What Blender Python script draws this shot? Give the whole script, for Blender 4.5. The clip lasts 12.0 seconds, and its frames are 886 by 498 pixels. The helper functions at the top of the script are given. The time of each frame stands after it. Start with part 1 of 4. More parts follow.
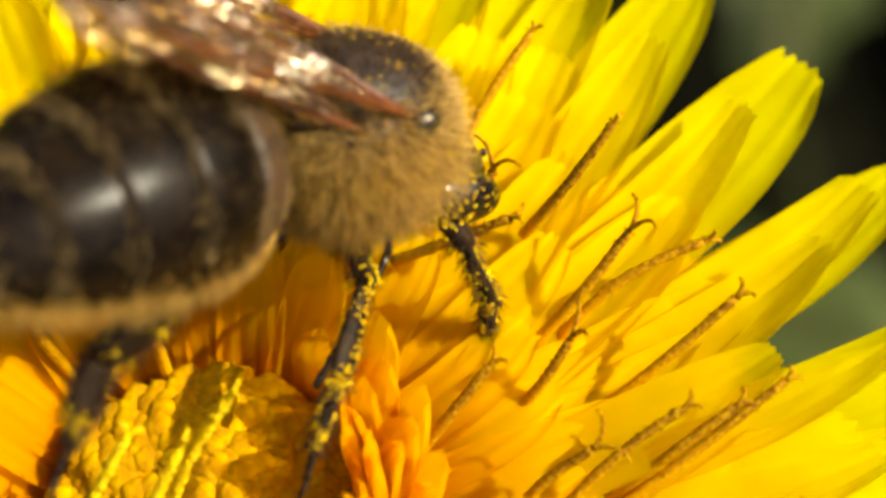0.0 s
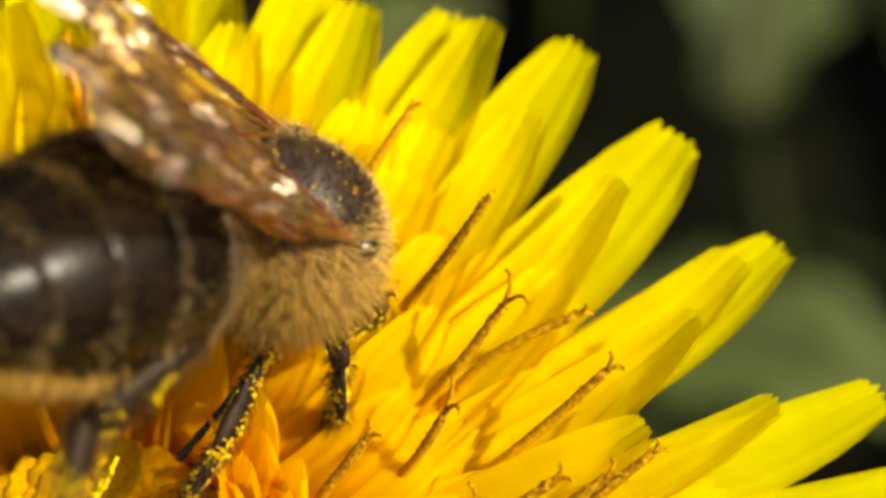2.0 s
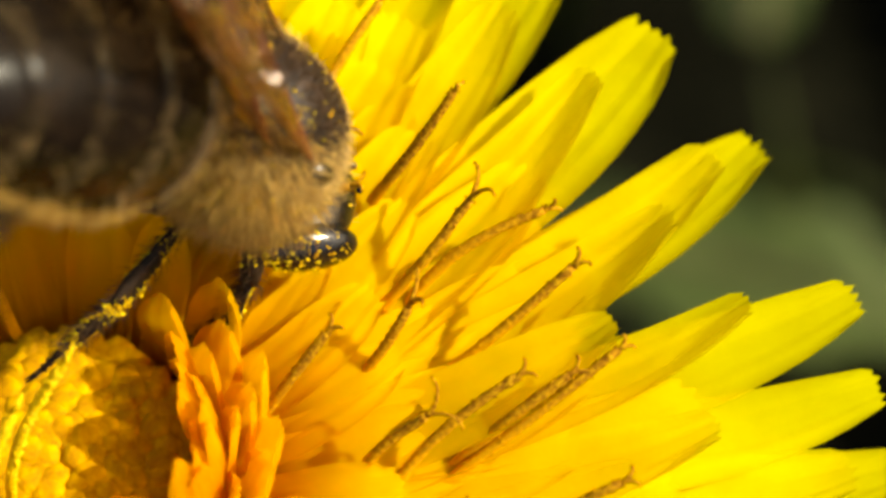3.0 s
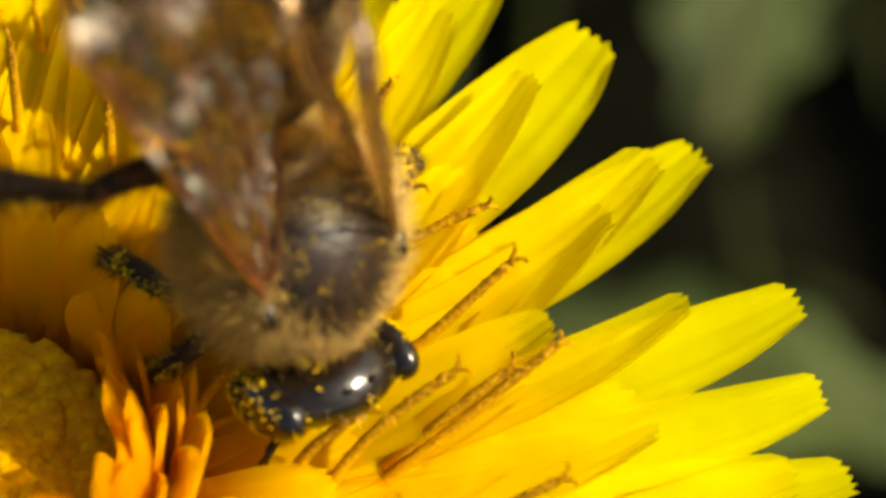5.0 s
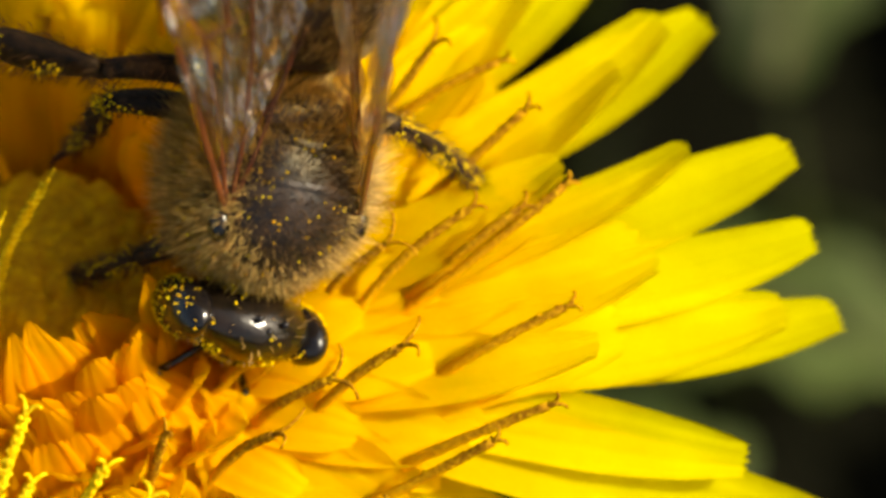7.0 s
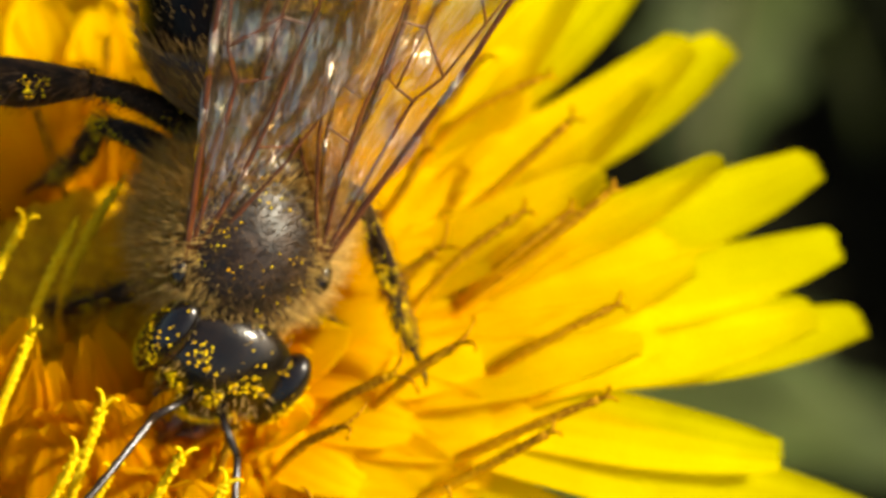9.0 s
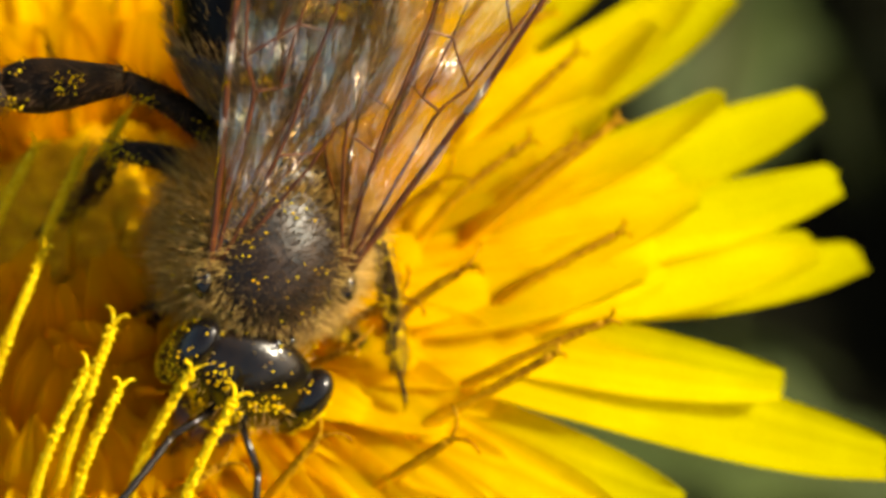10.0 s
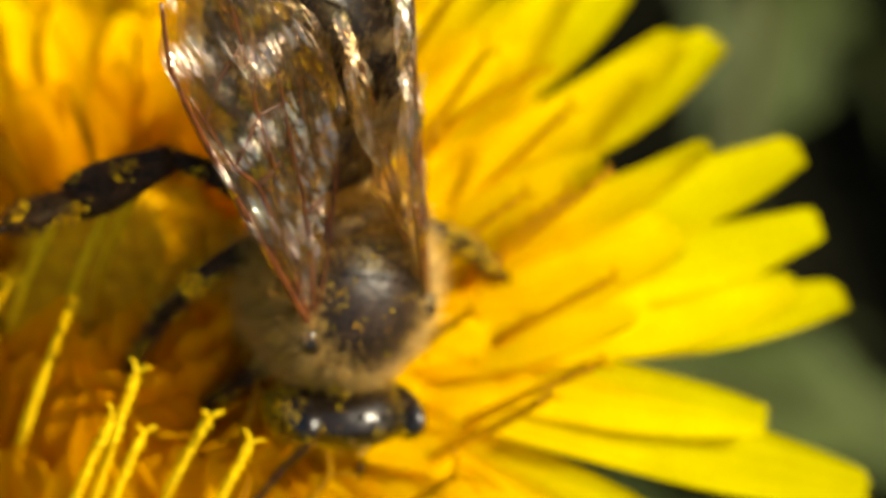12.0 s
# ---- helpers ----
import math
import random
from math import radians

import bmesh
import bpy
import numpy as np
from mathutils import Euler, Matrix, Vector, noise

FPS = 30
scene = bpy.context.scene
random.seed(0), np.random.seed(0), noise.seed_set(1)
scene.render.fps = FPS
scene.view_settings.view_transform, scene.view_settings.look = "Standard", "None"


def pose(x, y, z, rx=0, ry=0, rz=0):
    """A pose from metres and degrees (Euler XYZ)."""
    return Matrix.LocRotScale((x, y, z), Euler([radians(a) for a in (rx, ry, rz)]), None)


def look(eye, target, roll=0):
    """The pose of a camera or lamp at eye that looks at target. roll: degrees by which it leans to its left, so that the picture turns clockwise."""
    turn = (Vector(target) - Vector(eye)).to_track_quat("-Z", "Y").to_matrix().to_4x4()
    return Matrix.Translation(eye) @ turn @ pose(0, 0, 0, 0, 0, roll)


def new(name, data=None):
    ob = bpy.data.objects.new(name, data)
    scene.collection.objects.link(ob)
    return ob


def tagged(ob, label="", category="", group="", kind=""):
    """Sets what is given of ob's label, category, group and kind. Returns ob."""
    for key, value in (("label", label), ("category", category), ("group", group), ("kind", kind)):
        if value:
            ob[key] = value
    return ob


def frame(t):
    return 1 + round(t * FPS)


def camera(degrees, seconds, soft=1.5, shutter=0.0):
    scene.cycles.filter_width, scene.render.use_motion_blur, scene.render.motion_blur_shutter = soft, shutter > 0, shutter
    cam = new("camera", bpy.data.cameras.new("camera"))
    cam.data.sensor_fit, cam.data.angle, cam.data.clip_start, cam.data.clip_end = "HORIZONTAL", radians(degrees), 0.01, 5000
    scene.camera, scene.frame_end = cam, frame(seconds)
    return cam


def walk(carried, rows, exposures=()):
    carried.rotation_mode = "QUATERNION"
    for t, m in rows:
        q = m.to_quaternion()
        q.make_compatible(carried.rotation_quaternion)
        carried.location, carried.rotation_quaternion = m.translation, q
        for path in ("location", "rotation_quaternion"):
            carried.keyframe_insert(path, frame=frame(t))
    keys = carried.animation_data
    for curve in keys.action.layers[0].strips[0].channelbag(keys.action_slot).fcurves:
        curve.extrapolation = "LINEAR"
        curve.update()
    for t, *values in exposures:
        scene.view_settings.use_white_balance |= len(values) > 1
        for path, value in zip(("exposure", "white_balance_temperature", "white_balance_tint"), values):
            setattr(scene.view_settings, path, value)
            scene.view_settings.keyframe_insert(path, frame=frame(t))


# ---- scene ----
# A honeybee gathers pollen on a dandelion, seen through a macro lens.
# All lengths below are millimetres and are scaled by MM.
MM = 0.001

# ---------------------------------------------------------------- camera
cam = camera(20.0, 12.0, soft=3.5)
cam.data.dof.use_dof = True
cam.data.dof.focus_distance = 0.0472
cam.data.dof.aperture_fstop = 66.0

PATH = [
    (0, (6.88, -12.24, 50.45), (4.51, 4.71, 6.68), -8.32),
    (0.5, (6.55, -12.93, 52.33), (5.66, 4.14, 8.55), -2.74),
    (1, (6.36, -13.40, 52.83), (6.49, 4.01, 9.18), 0.95),
    (1.5, (6.64, -12.44, 52.45), (6.77, 4.76, 8.70), 0.69),
    (2, (9.24, -11.40, 51.91), (6.93, 5.63, 8.17), -8.58),
    (2.5, (9.73, -10.83, 51.36), (7.15, 5.45, 7.34), -10.03),
    (3, (10.17, -11.83, 50.88), (7.49, 4.01, 6.71), -9.54),
    (3.5, (10.24, -11.98, 50.09), (7.91, 3.28, 5.70), -7.79),
    (5.3, (11.18, -15.13, 48.50), (9.08, 3.29, 5.31), -6.58),
    (5.5, (12.00, -16.11, 47.67), (9.02, 1.76, 4.30), -9.39),
    (6, (12.82, -17.39, 48.92), (8.91, -0.66, 5.17), -12.63),
    (6.5, (12.62, -17.97, 50.47), (8.73, -0.49, 7.01), -11.50),
    (7, (11.89, -17.57, 52.08), (8.54, -0.07, 8.59), -9.94),
    (9, (8.96, -20.49, 53.51), (7.49, -1.05, 10.74), -4.17),
    (9.5, (7.87, -22.42, 53.08), (7.19, -1.87, 10.81), -1.22),
    (10, (8.70, -23.54, 52.78), (7.37, -2.79, 10.64), -3.52),
    (10.5, (9.60, -23.56, 53.64), (7.45, -3.52, 11.18), -5.65),
    (11, (9.06, -23.93, 54.37), (7.38, -3.33, 12.15), -3.61),
    (11.5, (9.43, -23.09, 55.62), (7.28, -2.45, 13.44), -5.52),
    (12, (9.96, -22.96, 56.86), (7.62, -3.20, 14.28), -6.83),
]
walk(cam, [(t, look(Vector(eye) * MM, Vector(aim) * MM, roll)) for t, eye, aim, roll in PATH],
     exposures=[(0, 0.85, 7400, 4), (12, 0.85, 7400, 4)])

# ---------------------------------------------------------------- light
SUN_AZ, SUN_EL = 7.0, 40.0     # degrees; azimuth from +x towards +y
world = bpy.data.worlds.new("world")
scene.world = world
world.use_nodes = True
sky = world.node_tree.nodes.new("ShaderNodeTexSky")
sky.sky_type = "NISHITA"
sky.sun_disc = False
sky.sun_elevation = radians(SUN_EL)
sky.sun_rotation = radians(90 - SUN_AZ)
sky.dust_density = 4.0
sky.ozone_density = 0.3
back = world.node_tree.nodes["Background"]
back.inputs["Strength"].default_value = 0.11
world.node_tree.links.new(sky.outputs["Color"], back.inputs["Color"])

lamp = bpy.data.lights.new("sun", "SUN")
lamp.energy = 4.8
lamp.angle = radians(0.5)
lamp.color = (1.0, 0.94, 0.82)
sun = new("sun", lamp)
to_sun = Vector((math.cos(radians(SUN_AZ)) * math.cos(radians(SUN_EL)),
                 math.sin(radians(SUN_AZ)) * math.cos(radians(SUN_EL)), math.sin(radians(SUN_EL))))
sun.matrix_world = look(to_sun, (0, 0, 0))


# ---------------------------------------------------------------- materials
class Nodes:
    """A small builder for one node material; texture sizes are in millimetres."""

    def __init__(self, name):
        self.mat = bpy.data.materials.new(name)
        self.mat.use_nodes = True
        self.tree = self.mat.node_tree
        self.bsdf = self.tree.nodes["Principled BSDF"]
        self.out = self.tree.nodes["Material Output"]
        self.coord = self.node("ShaderNodeTexCoord").outputs["Object"]

    def node(self, kind, **settings):
        made = self.tree.nodes.new(kind)
        for key, value in settings.items():
            made.inputs[key].default_value = value
        return made

    def link(self, a, b):
        self.tree.links.new(a, b)

    def noise(self, size, detail=4.0, rough=0.55, stretch=None):
        tex = self.node("ShaderNodeTexNoise", Scale=1.0 / (size * MM), Detail=detail, Roughness=rough)
        if stretch:
            m = self.node("ShaderNodeMapping", Scale=stretch)
            self.link(self.coord, m.inputs["Vector"])
            self.link(m.outputs["Vector"], tex.inputs["Vector"])
        else:
            self.link(self.coord, tex.inputs["Vector"])
        return tex.outputs["Fac"]

    def ramp(self, fac, stops):
        r = self.node("ShaderNodeValToRGB")
        while len(r.color_ramp.elements) < len(stops):
            r.color_ramp.elements.new(0.5)
        for e, (at, col) in zip(r.color_ramp.elements, stops):
            e.position = at
            e.color = (*col, 1.0)
        self.link(fac, r.inputs["Fac"])
        return r.outputs["Color"]

    def mix(self, a, b, fac, blend="MIX"):
        m = self.tree.nodes.new("ShaderNodeMix")
        m.data_type, m.blend_type = "RGBA", blend
        for value, key in ((fac, 0), (a, 6), (b, 7)):
            if isinstance(value, (int, float)):
                m.inputs[key].default_value = value
            elif isinstance(value, tuple):
                m.inputs[key].default_value = (*value, 1.0)
            else:
                self.link(value, m.inputs[key])
        return m.outputs[2]

    def bump(self, height, strength, depth):
        b = self.node("ShaderNodeBump", Strength=strength, Distance=depth * MM)
        self.link(height, b.inputs["Height"])
        self.link(b.outputs["Normal"], self.bsdf.inputs["Normal"])
        return b.outputs["Normal"]

    def set(self, **values):
        for key, value in values.items():
            self.bsdf.inputs[key.replace("_", " ")].default_value = value

    def random(self):
        return self.node("ShaderNodeObjectInfo").outputs["Random"]

    def radial(self, near, far):
        """0 at the distance near from the z axis, 1 at far."""
        sep = self.node("ShaderNodeSeparateXYZ")
        self.link(self.coord, sep.inputs[0])
        comb = self.node("ShaderNodeCombineXYZ")
        self.link(sep.outputs[0], comb.inputs[0])
        self.link(sep.outputs[1], comb.inputs[1])
        size = self.tree.nodes.new("ShaderNodeVectorMath")
        size.operation = "LENGTH"
        self.link(comb.outputs[0], size.inputs[0])
        rng = self.node("ShaderNodeMapRange")
        rng.inputs["From Min"].default_value = near * MM
        rng.inputs["From Max"].default_value = far * MM
        self.link(size.outputs["Value"], rng.inputs["Value"])
        return rng.outputs["Result"]

    def thin(self, colour, share, tint=None, clear=0.0):
        """Lets part of the light through, as a petal or a leaf does."""
        tr = self.tree.nodes.new("ShaderNodeBsdfTranslucent")
        if isinstance(colour, tuple):
            tr.inputs["Color"].default_value = (*colour, 1.0)
        else:
            self.link(colour, tr.inputs["Color"])
        m = self.node("ShaderNodeMixShader", Fac=share)
        self.link(self.bsdf.outputs[0], m.inputs[1])
        self.link(tr.outputs[0], m.inputs[2])
        last = m
        if tint:
            through_it = self.tree.nodes.new("ShaderNodeBsdfTransparent")
            through_it.inputs["Color"].default_value = (*tint, 1.0)
            last = self.node("ShaderNodeMixShader", Fac=clear)
            self.link(m.outputs[0], last.inputs[1])
            self.link(through_it.outputs[0], last.inputs[2])
        self.link(last.outputs[0], self.out.inputs["Surface"])


def petal_material():
    n = Nodes("petal")
    # inner florets' own deeper orange, with shade near the button put into it
    tone = n.ramp(n.radial(3.5, 12.5), [(0.0, (0.88, 0.44, 0.002)), (0.35, (0.93, 0.69, 0.002)),
                                        (0.72, (0.92, 0.80, 0.003)), (1.0, (0.88, 0.86, 0.004))])
    vary = n.ramp(n.noise(1.4, 3.0), [(0.3, (0.80, 0.76, 0.6)), (0.7, (1.0, 1.0, 1.0))])
    own = n.ramp(n.random(), [(0.0, (0.92, 0.88, 0.8)), (1.0, (1.0, 1.0, 1.0))])
    col = n.mix(n.mix(tone, vary, 0.7, "MULTIPLY"), own, 0.8, "MULTIPLY")
    n.link(col, n.bsdf.inputs["Base Color"])
    n.set(Roughness=0.6, Specular_IOR_Level=0.12)
    n.bump(n.noise(0.09, 3.0), 0.25, 0.02)
    n.thin(n.mix(col, (1.0, 0.86, 0.01), 0.4), 0.52, (1.0, 0.88, 0.03), 0.5)
    return n.mat


def style_material(name, dark, middle, light):
    n = Nodes(name)
    grain = n.noise(0.10, 2.0, 0.7)
    col = n.ramp(grain, [(0.30, dark), (0.5, middle), (0.72, light)])
    sep = n.node("ShaderNodeSeparateXYZ")
    n.link(n.coord, sep.inputs[0])
    high = n.node("ShaderNodeMapRange")
    high.inputs["From Min"].default_value, high.inputs["From Max"].default_value = 5.0 * MM, 6.6 * MM
    n.link(sep.outputs[2], high.inputs["Value"])
    col = n.mix((0.86, 0.44, 0.006), col, high.outputs["Result"])
    n.link(col, n.bsdf.inputs["Base Color"])
    n.set(Roughness=0.85, Specular_IOR_Level=0.12)
    n.bump(grain, 1.0, 0.06)
    n.thin(col, 0.25)
    return n.mat


def pollen_material():
    n = Nodes("pollen")
    own = n.node("ShaderNodeNewGeometry").outputs["Random Per Island"]
    col = n.ramp(own, [(0.0, (0.52, 0.26, 0.004)), (0.5, (0.82, 0.52, 0.006)), (1.0, (0.92, 0.72, 0.015))])
    n.link(col, n.bsdf.inputs["Base Color"])
    n.set(Roughness=0.85, Specular_IOR_Level=0.1)
    return n.mat


def bud_material():
    n = Nodes("bud")
    col = n.ramp(n.noise(0.35, 4.0), [(0.3, (0.40, 0.17, 0.003)), (0.7, (0.74, 0.43, 0.004))])
    own = n.ramp(n.random(), [(0.0, (0.80, 0.72, 0.5)), (1.0, (1.0, 1.0, 1.0))])
    col = n.mix(col, own, 0.8, "MULTIPLY")
    n.link(col, n.bsdf.inputs["Base Color"])
    n.set(Roughness=0.8, Specular_IOR_Level=0.1)
    n.bump(n.noise(0.12, 3.0), 0.8, 0.05)
    n.thin(col, 0.12)
    return n.mat


def chitin_material(name, dark, light, rough, size=0.5):
    n = Nodes(name)
    col = n.ramp(n.noise(size, 5.0), [(0.35, dark), (0.75, light)])
    n.link(col, n.bsdf.inputs["Base Color"])
    r = n.node("ShaderNodeMapRange")
    r.inputs["To Min"].default_value, r.inputs["To Max"].default_value = rough * 0.7, rough * 1.4
    n.link(n.noise(0.2, 3.0), r.inputs["Value"])
    n.link(r.outputs["Result"], n.bsdf.inputs["Roughness"])
    n.set(Specular_IOR_Level=0.5)
    n.bump(n.noise(0.08, 3.0), 0.35, 0.02)
    return n.mat


def hair_material(name, dark, light):
    n = Nodes(name)
    own = n.node("ShaderNodeNewGeometry").outputs["Random Per Island"]
    col = n.ramp(own, [(0.0, dark), (1.0, light)])
    n.link(col, n.bsdf.inputs["Base Color"])
    n.set(Roughness=0.55, Specular_IOR_Level=0.4)
    n.thin(col, 0.55)
    return n.mat


def membrane_material():
    """Clear amber film, crinkled, with a faintly iridescent gloss."""
    n = Nodes("wing_membrane")
    tint = n.ramp(n.noise(1.2, 3.0), [(0.3, (0.93, 0.82, 0.60)), (0.7, (0.98, 0.93, 0.80))])
    wrinkle = n.noise(0.55, 3.0, 0.5, (0.22, 1.7, 1.0))
    sheen = n.ramp(n.noise(0.5, 3.0), [(0.35, (0.97, 0.88, 0.76)), (0.5, (1.0, 0.84, 0.80)), (0.62, (0.88, 0.95, 0.84)), (0.75, (0.99, 0.93, 0.86))])
    gloss = n.node("ShaderNodeBsdfGlossy", Roughness=0.28)
    n.link(sheen, gloss.inputs["Color"])
    n.link(n.bump(wrinkle, 0.8, 0.6), gloss.inputs["Normal"])
    clear = n.tree.nodes.new("ShaderNodeBsdfTransparent")
    n.link(tint, clear.inputs["Color"])
    m = n.node("ShaderNodeMixShader", Fac=0.21)
    n.link(clear.outputs[0], m.inputs[1])
    n.link(gloss.outputs[0], m.inputs[2])
    n.link(m.outputs[0], n.out.inputs["Surface"])
    n.tree.nodes.remove(n.bsdf)
    return n.mat


def leaf_material(name, dark, light, size=6.0, share=0.3):
    n = Nodes(name)
    col = n.ramp(n.noise(size, 5.0), [(0.3, dark), (0.7, light)])
    own = n.ramp(n.random(), [(0.0, (0.75, 0.75, 0.75)), (1.0, (1.0, 1.0, 1.0))])
    col = n.mix(col, own, 0.8, "MULTIPLY")
    n.link(col, n.bsdf.inputs["Base Color"])
    n.set(Roughness=0.6, Specular_IOR_Level=0.18)
    n.bump(n.noise(size * 0.2, 4.0), 0.4, size * 0.05)
    n.thin(col, share)
    return n.mat


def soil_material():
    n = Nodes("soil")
    # near-black base: the shade on the ground is put into the colour
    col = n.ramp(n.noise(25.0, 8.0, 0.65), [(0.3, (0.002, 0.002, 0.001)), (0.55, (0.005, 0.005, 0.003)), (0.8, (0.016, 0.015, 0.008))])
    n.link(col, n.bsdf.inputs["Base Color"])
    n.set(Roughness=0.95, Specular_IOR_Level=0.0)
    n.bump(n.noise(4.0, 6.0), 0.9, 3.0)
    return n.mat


PETAL, POLLEN, BUD = petal_material(), pollen_material(), bud_material()
STYLE = style_material("style", (0.17, 0.065, 0.003), (0.38, 0.17, 0.005), (0.72, 0.42, 0.010))
FRESH_STYLE = style_material("fresh_style", (0.62, 0.36, 0.006), (0.86, 0.58, 0.010), (0.93, 0.74, 0.03))
CHITIN = chitin_material("dark_chitin", (0.004, 0.003, 0.002), (0.018, 0.010, 0.005), 0.19)
RING = chitin_material("abdomen_chitin", (0.003, 0.002, 0.0015), (0.012, 0.007, 0.004), 0.24)
RING.node_tree.nodes["Principled BSDF"].inputs["Specular IOR Level"].default_value = 0.09
THORAX_SKIN = chitin_material("thorax_skin", (0.010, 0.006, 0.004), (0.045, 0.022, 0.010), 0.42, 0.3)
LEG = chitin_material("leg_chitin", (0.006, 0.004, 0.002), (0.035, 0.018, 0.008), 0.55, 0.25)
LEG.node_tree.nodes["Principled BSDF"].inputs["Specular IOR Level"].default_value = 0.12
FLANK = hair_material("flank_fur", (0.20, 0.105, 0.018), (0.92, 0.62, 0.15))
BROWN = chitin_material("brown_chitin", (0.045, 0.011, 0.003), (0.14, 0.038, 0.008), 0.35)
EYE = chitin_material("eye", (0.004, 0.003, 0.003), (0.012, 0.009, 0.008), 0.16)
AMBER = chitin_material("amber_skin", (0.015, 0.007, 0.003), (0.06, 0.027, 0.008), 0.5)
FUR = hair_material("fur", (0.32, 0.18, 0.045), (0.95, 0.71, 0.25))
LEG_HAIR = hair_material("leg_hair", (0.02, 0.010, 0.004), (0.16, 0.08, 0.03))
BACK_HAIR = hair_material("back_hair", (0.025, 0.013, 0.006), (0.24, 0.14, 0.06))
PALE = hair_material("pale_hair", (0.12, 0.075, 0.03), (0.62, 0.44, 0.19))
MEMBRANE = membrane_material()
GREEN = leaf_material("bract_green", (0.05, 0.085, 0.02), (0.10, 0.15, 0.04))
STEM = leaf_material("stem_green", (0.07, 0.06, 0.025), (0.13, 0.12, 0.05))
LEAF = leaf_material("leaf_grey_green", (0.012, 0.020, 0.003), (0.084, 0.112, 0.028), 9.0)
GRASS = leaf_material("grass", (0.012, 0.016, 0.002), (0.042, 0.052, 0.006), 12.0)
SOIL = soil_material()


# ---------------------------------------------------------------- building
RNG = np.random.default_rng(7)


def mesh(name, verts, faces, material, smooth=True):
    """A mesh from corners in millimetres."""
    me = bpy.data.meshes.new(name)
    me.from_pydata((np.asarray(verts, float) * MM).tolist(), [], [tuple(f) for f in faces])
    me.materials.append(material)
    if smooth:
        me.polygons.foreach_set("use_smooth", [True] * len(me.polygons))
    me.update()
    return me


def child(name, me, parent, label="", kind=""):
    ob = new(name, me)
    ob.parent = parent
    return tagged(ob, label, kind=kind)


def holder(name, label, category, m=None, group=""):
    ob = new(name)
    ob.empty_display_size = MM
    if m is not None:
        ob.matrix_world = m
    return tagged(ob, label, category, group)


def grid_faces(rows, cols, closed=False, start=0):
    """Quads between the rows of a grid of corners."""
    out = []
    for i in range(rows - 1):
        for j in range(cols if closed else cols - 1):
            k = (j + 1) % cols
            out.append((start + i * cols + j, start + i * cols + k, start + (i + 1) * cols + k, start + (i + 1) * cols + j))
    return out


def frames_along(points, up=(0, 0, 1)):
    """Unit tangents, sides and normals along a line of points."""
    p = np.asarray(points, float)
    t = np.gradient(p, axis=0)
    t /= np.linalg.norm(t, axis=1)[:, None]
    side = np.cross(np.asarray(up, float), t)
    size = np.linalg.norm(side, axis=1)[:, None]
    side = np.where(size > 1e-4, side / np.maximum(size, 1e-6), np.array([0.0, 1.0, 0.0]))
    return t, side, np.cross(t, side)


def tube(points, radii, sides=8, rough=0.0, flat=1.0, rng=RNG, up=(0.03, 0.05, 1)):
    """Corners and faces of a closed tube along points."""
    p = np.asarray(points, float)
    r = np.broadcast_to(np.asarray(radii, float), len(p))
    _, side, nor = frames_along(p, up)
    ang = np.linspace(0, 2 * np.pi, sides, endpoint=False)
    wob = 1 + rough * rng.standard_normal((len(p), sides))
    ring = p[:, None] + (r[:, None] * wob)[..., None] * (np.cos(ang)[None, :, None] * side[:, None] + flat * np.sin(ang)[None, :, None] * nor[:, None])
    v = ring.reshape(-1, 3)
    f = grid_faces(len(p), sides, True)
    f += [tuple(range(sides))[::-1], tuple(range((len(p) - 1) * sides, len(p) * sides))]
    return v, f


def joined(pieces):
    verts, faces, n = [], [], 0
    for v, f in pieces:
        verts.append(np.asarray(v, float))
        faces += [tuple(i + n for i in q) for q in f]
        n += len(v)
    return np.concatenate(verts), faces


def bezier(p0, p1, p2, p3, count):
    s = np.linspace(0, 1, count)[:, None]
    return (1 - s) ** 3 * p0 + 3 * (1 - s) ** 2 * s * p1 + 3 * (1 - s) * s * s * p2 + s ** 3 * p3


OCTA = np.array([(1, 0, 0), (-1, 0, 0), (0, 1, 0), (0, -1, 0), (0, 0, 1), (0, 0, -1)], float)
OCTA_F = np.array([(0, 2, 4), (2, 1, 4), (1, 3, 4), (3, 0, 4), (2, 0, 5), (1, 2, 5), (3, 1, 5), (0, 3, 5)])


def grains(centres, sizes, rng=RNG):
    """Small eight-sided grains at the centres."""
    c = np.asarray(centres, float)
    s = np.broadcast_to(np.asarray(sizes, float), len(c))
    v = c[:, None] + OCTA[None] * s[:, None, None] * rng.uniform(0.75, 1.2, (len(c), 6, 1))
    f = (OCTA_F[None] + 6 * np.arange(len(c))[:, None, None]).reshape(-1, 3)
    return v.reshape(-1, 3), f.tolist()


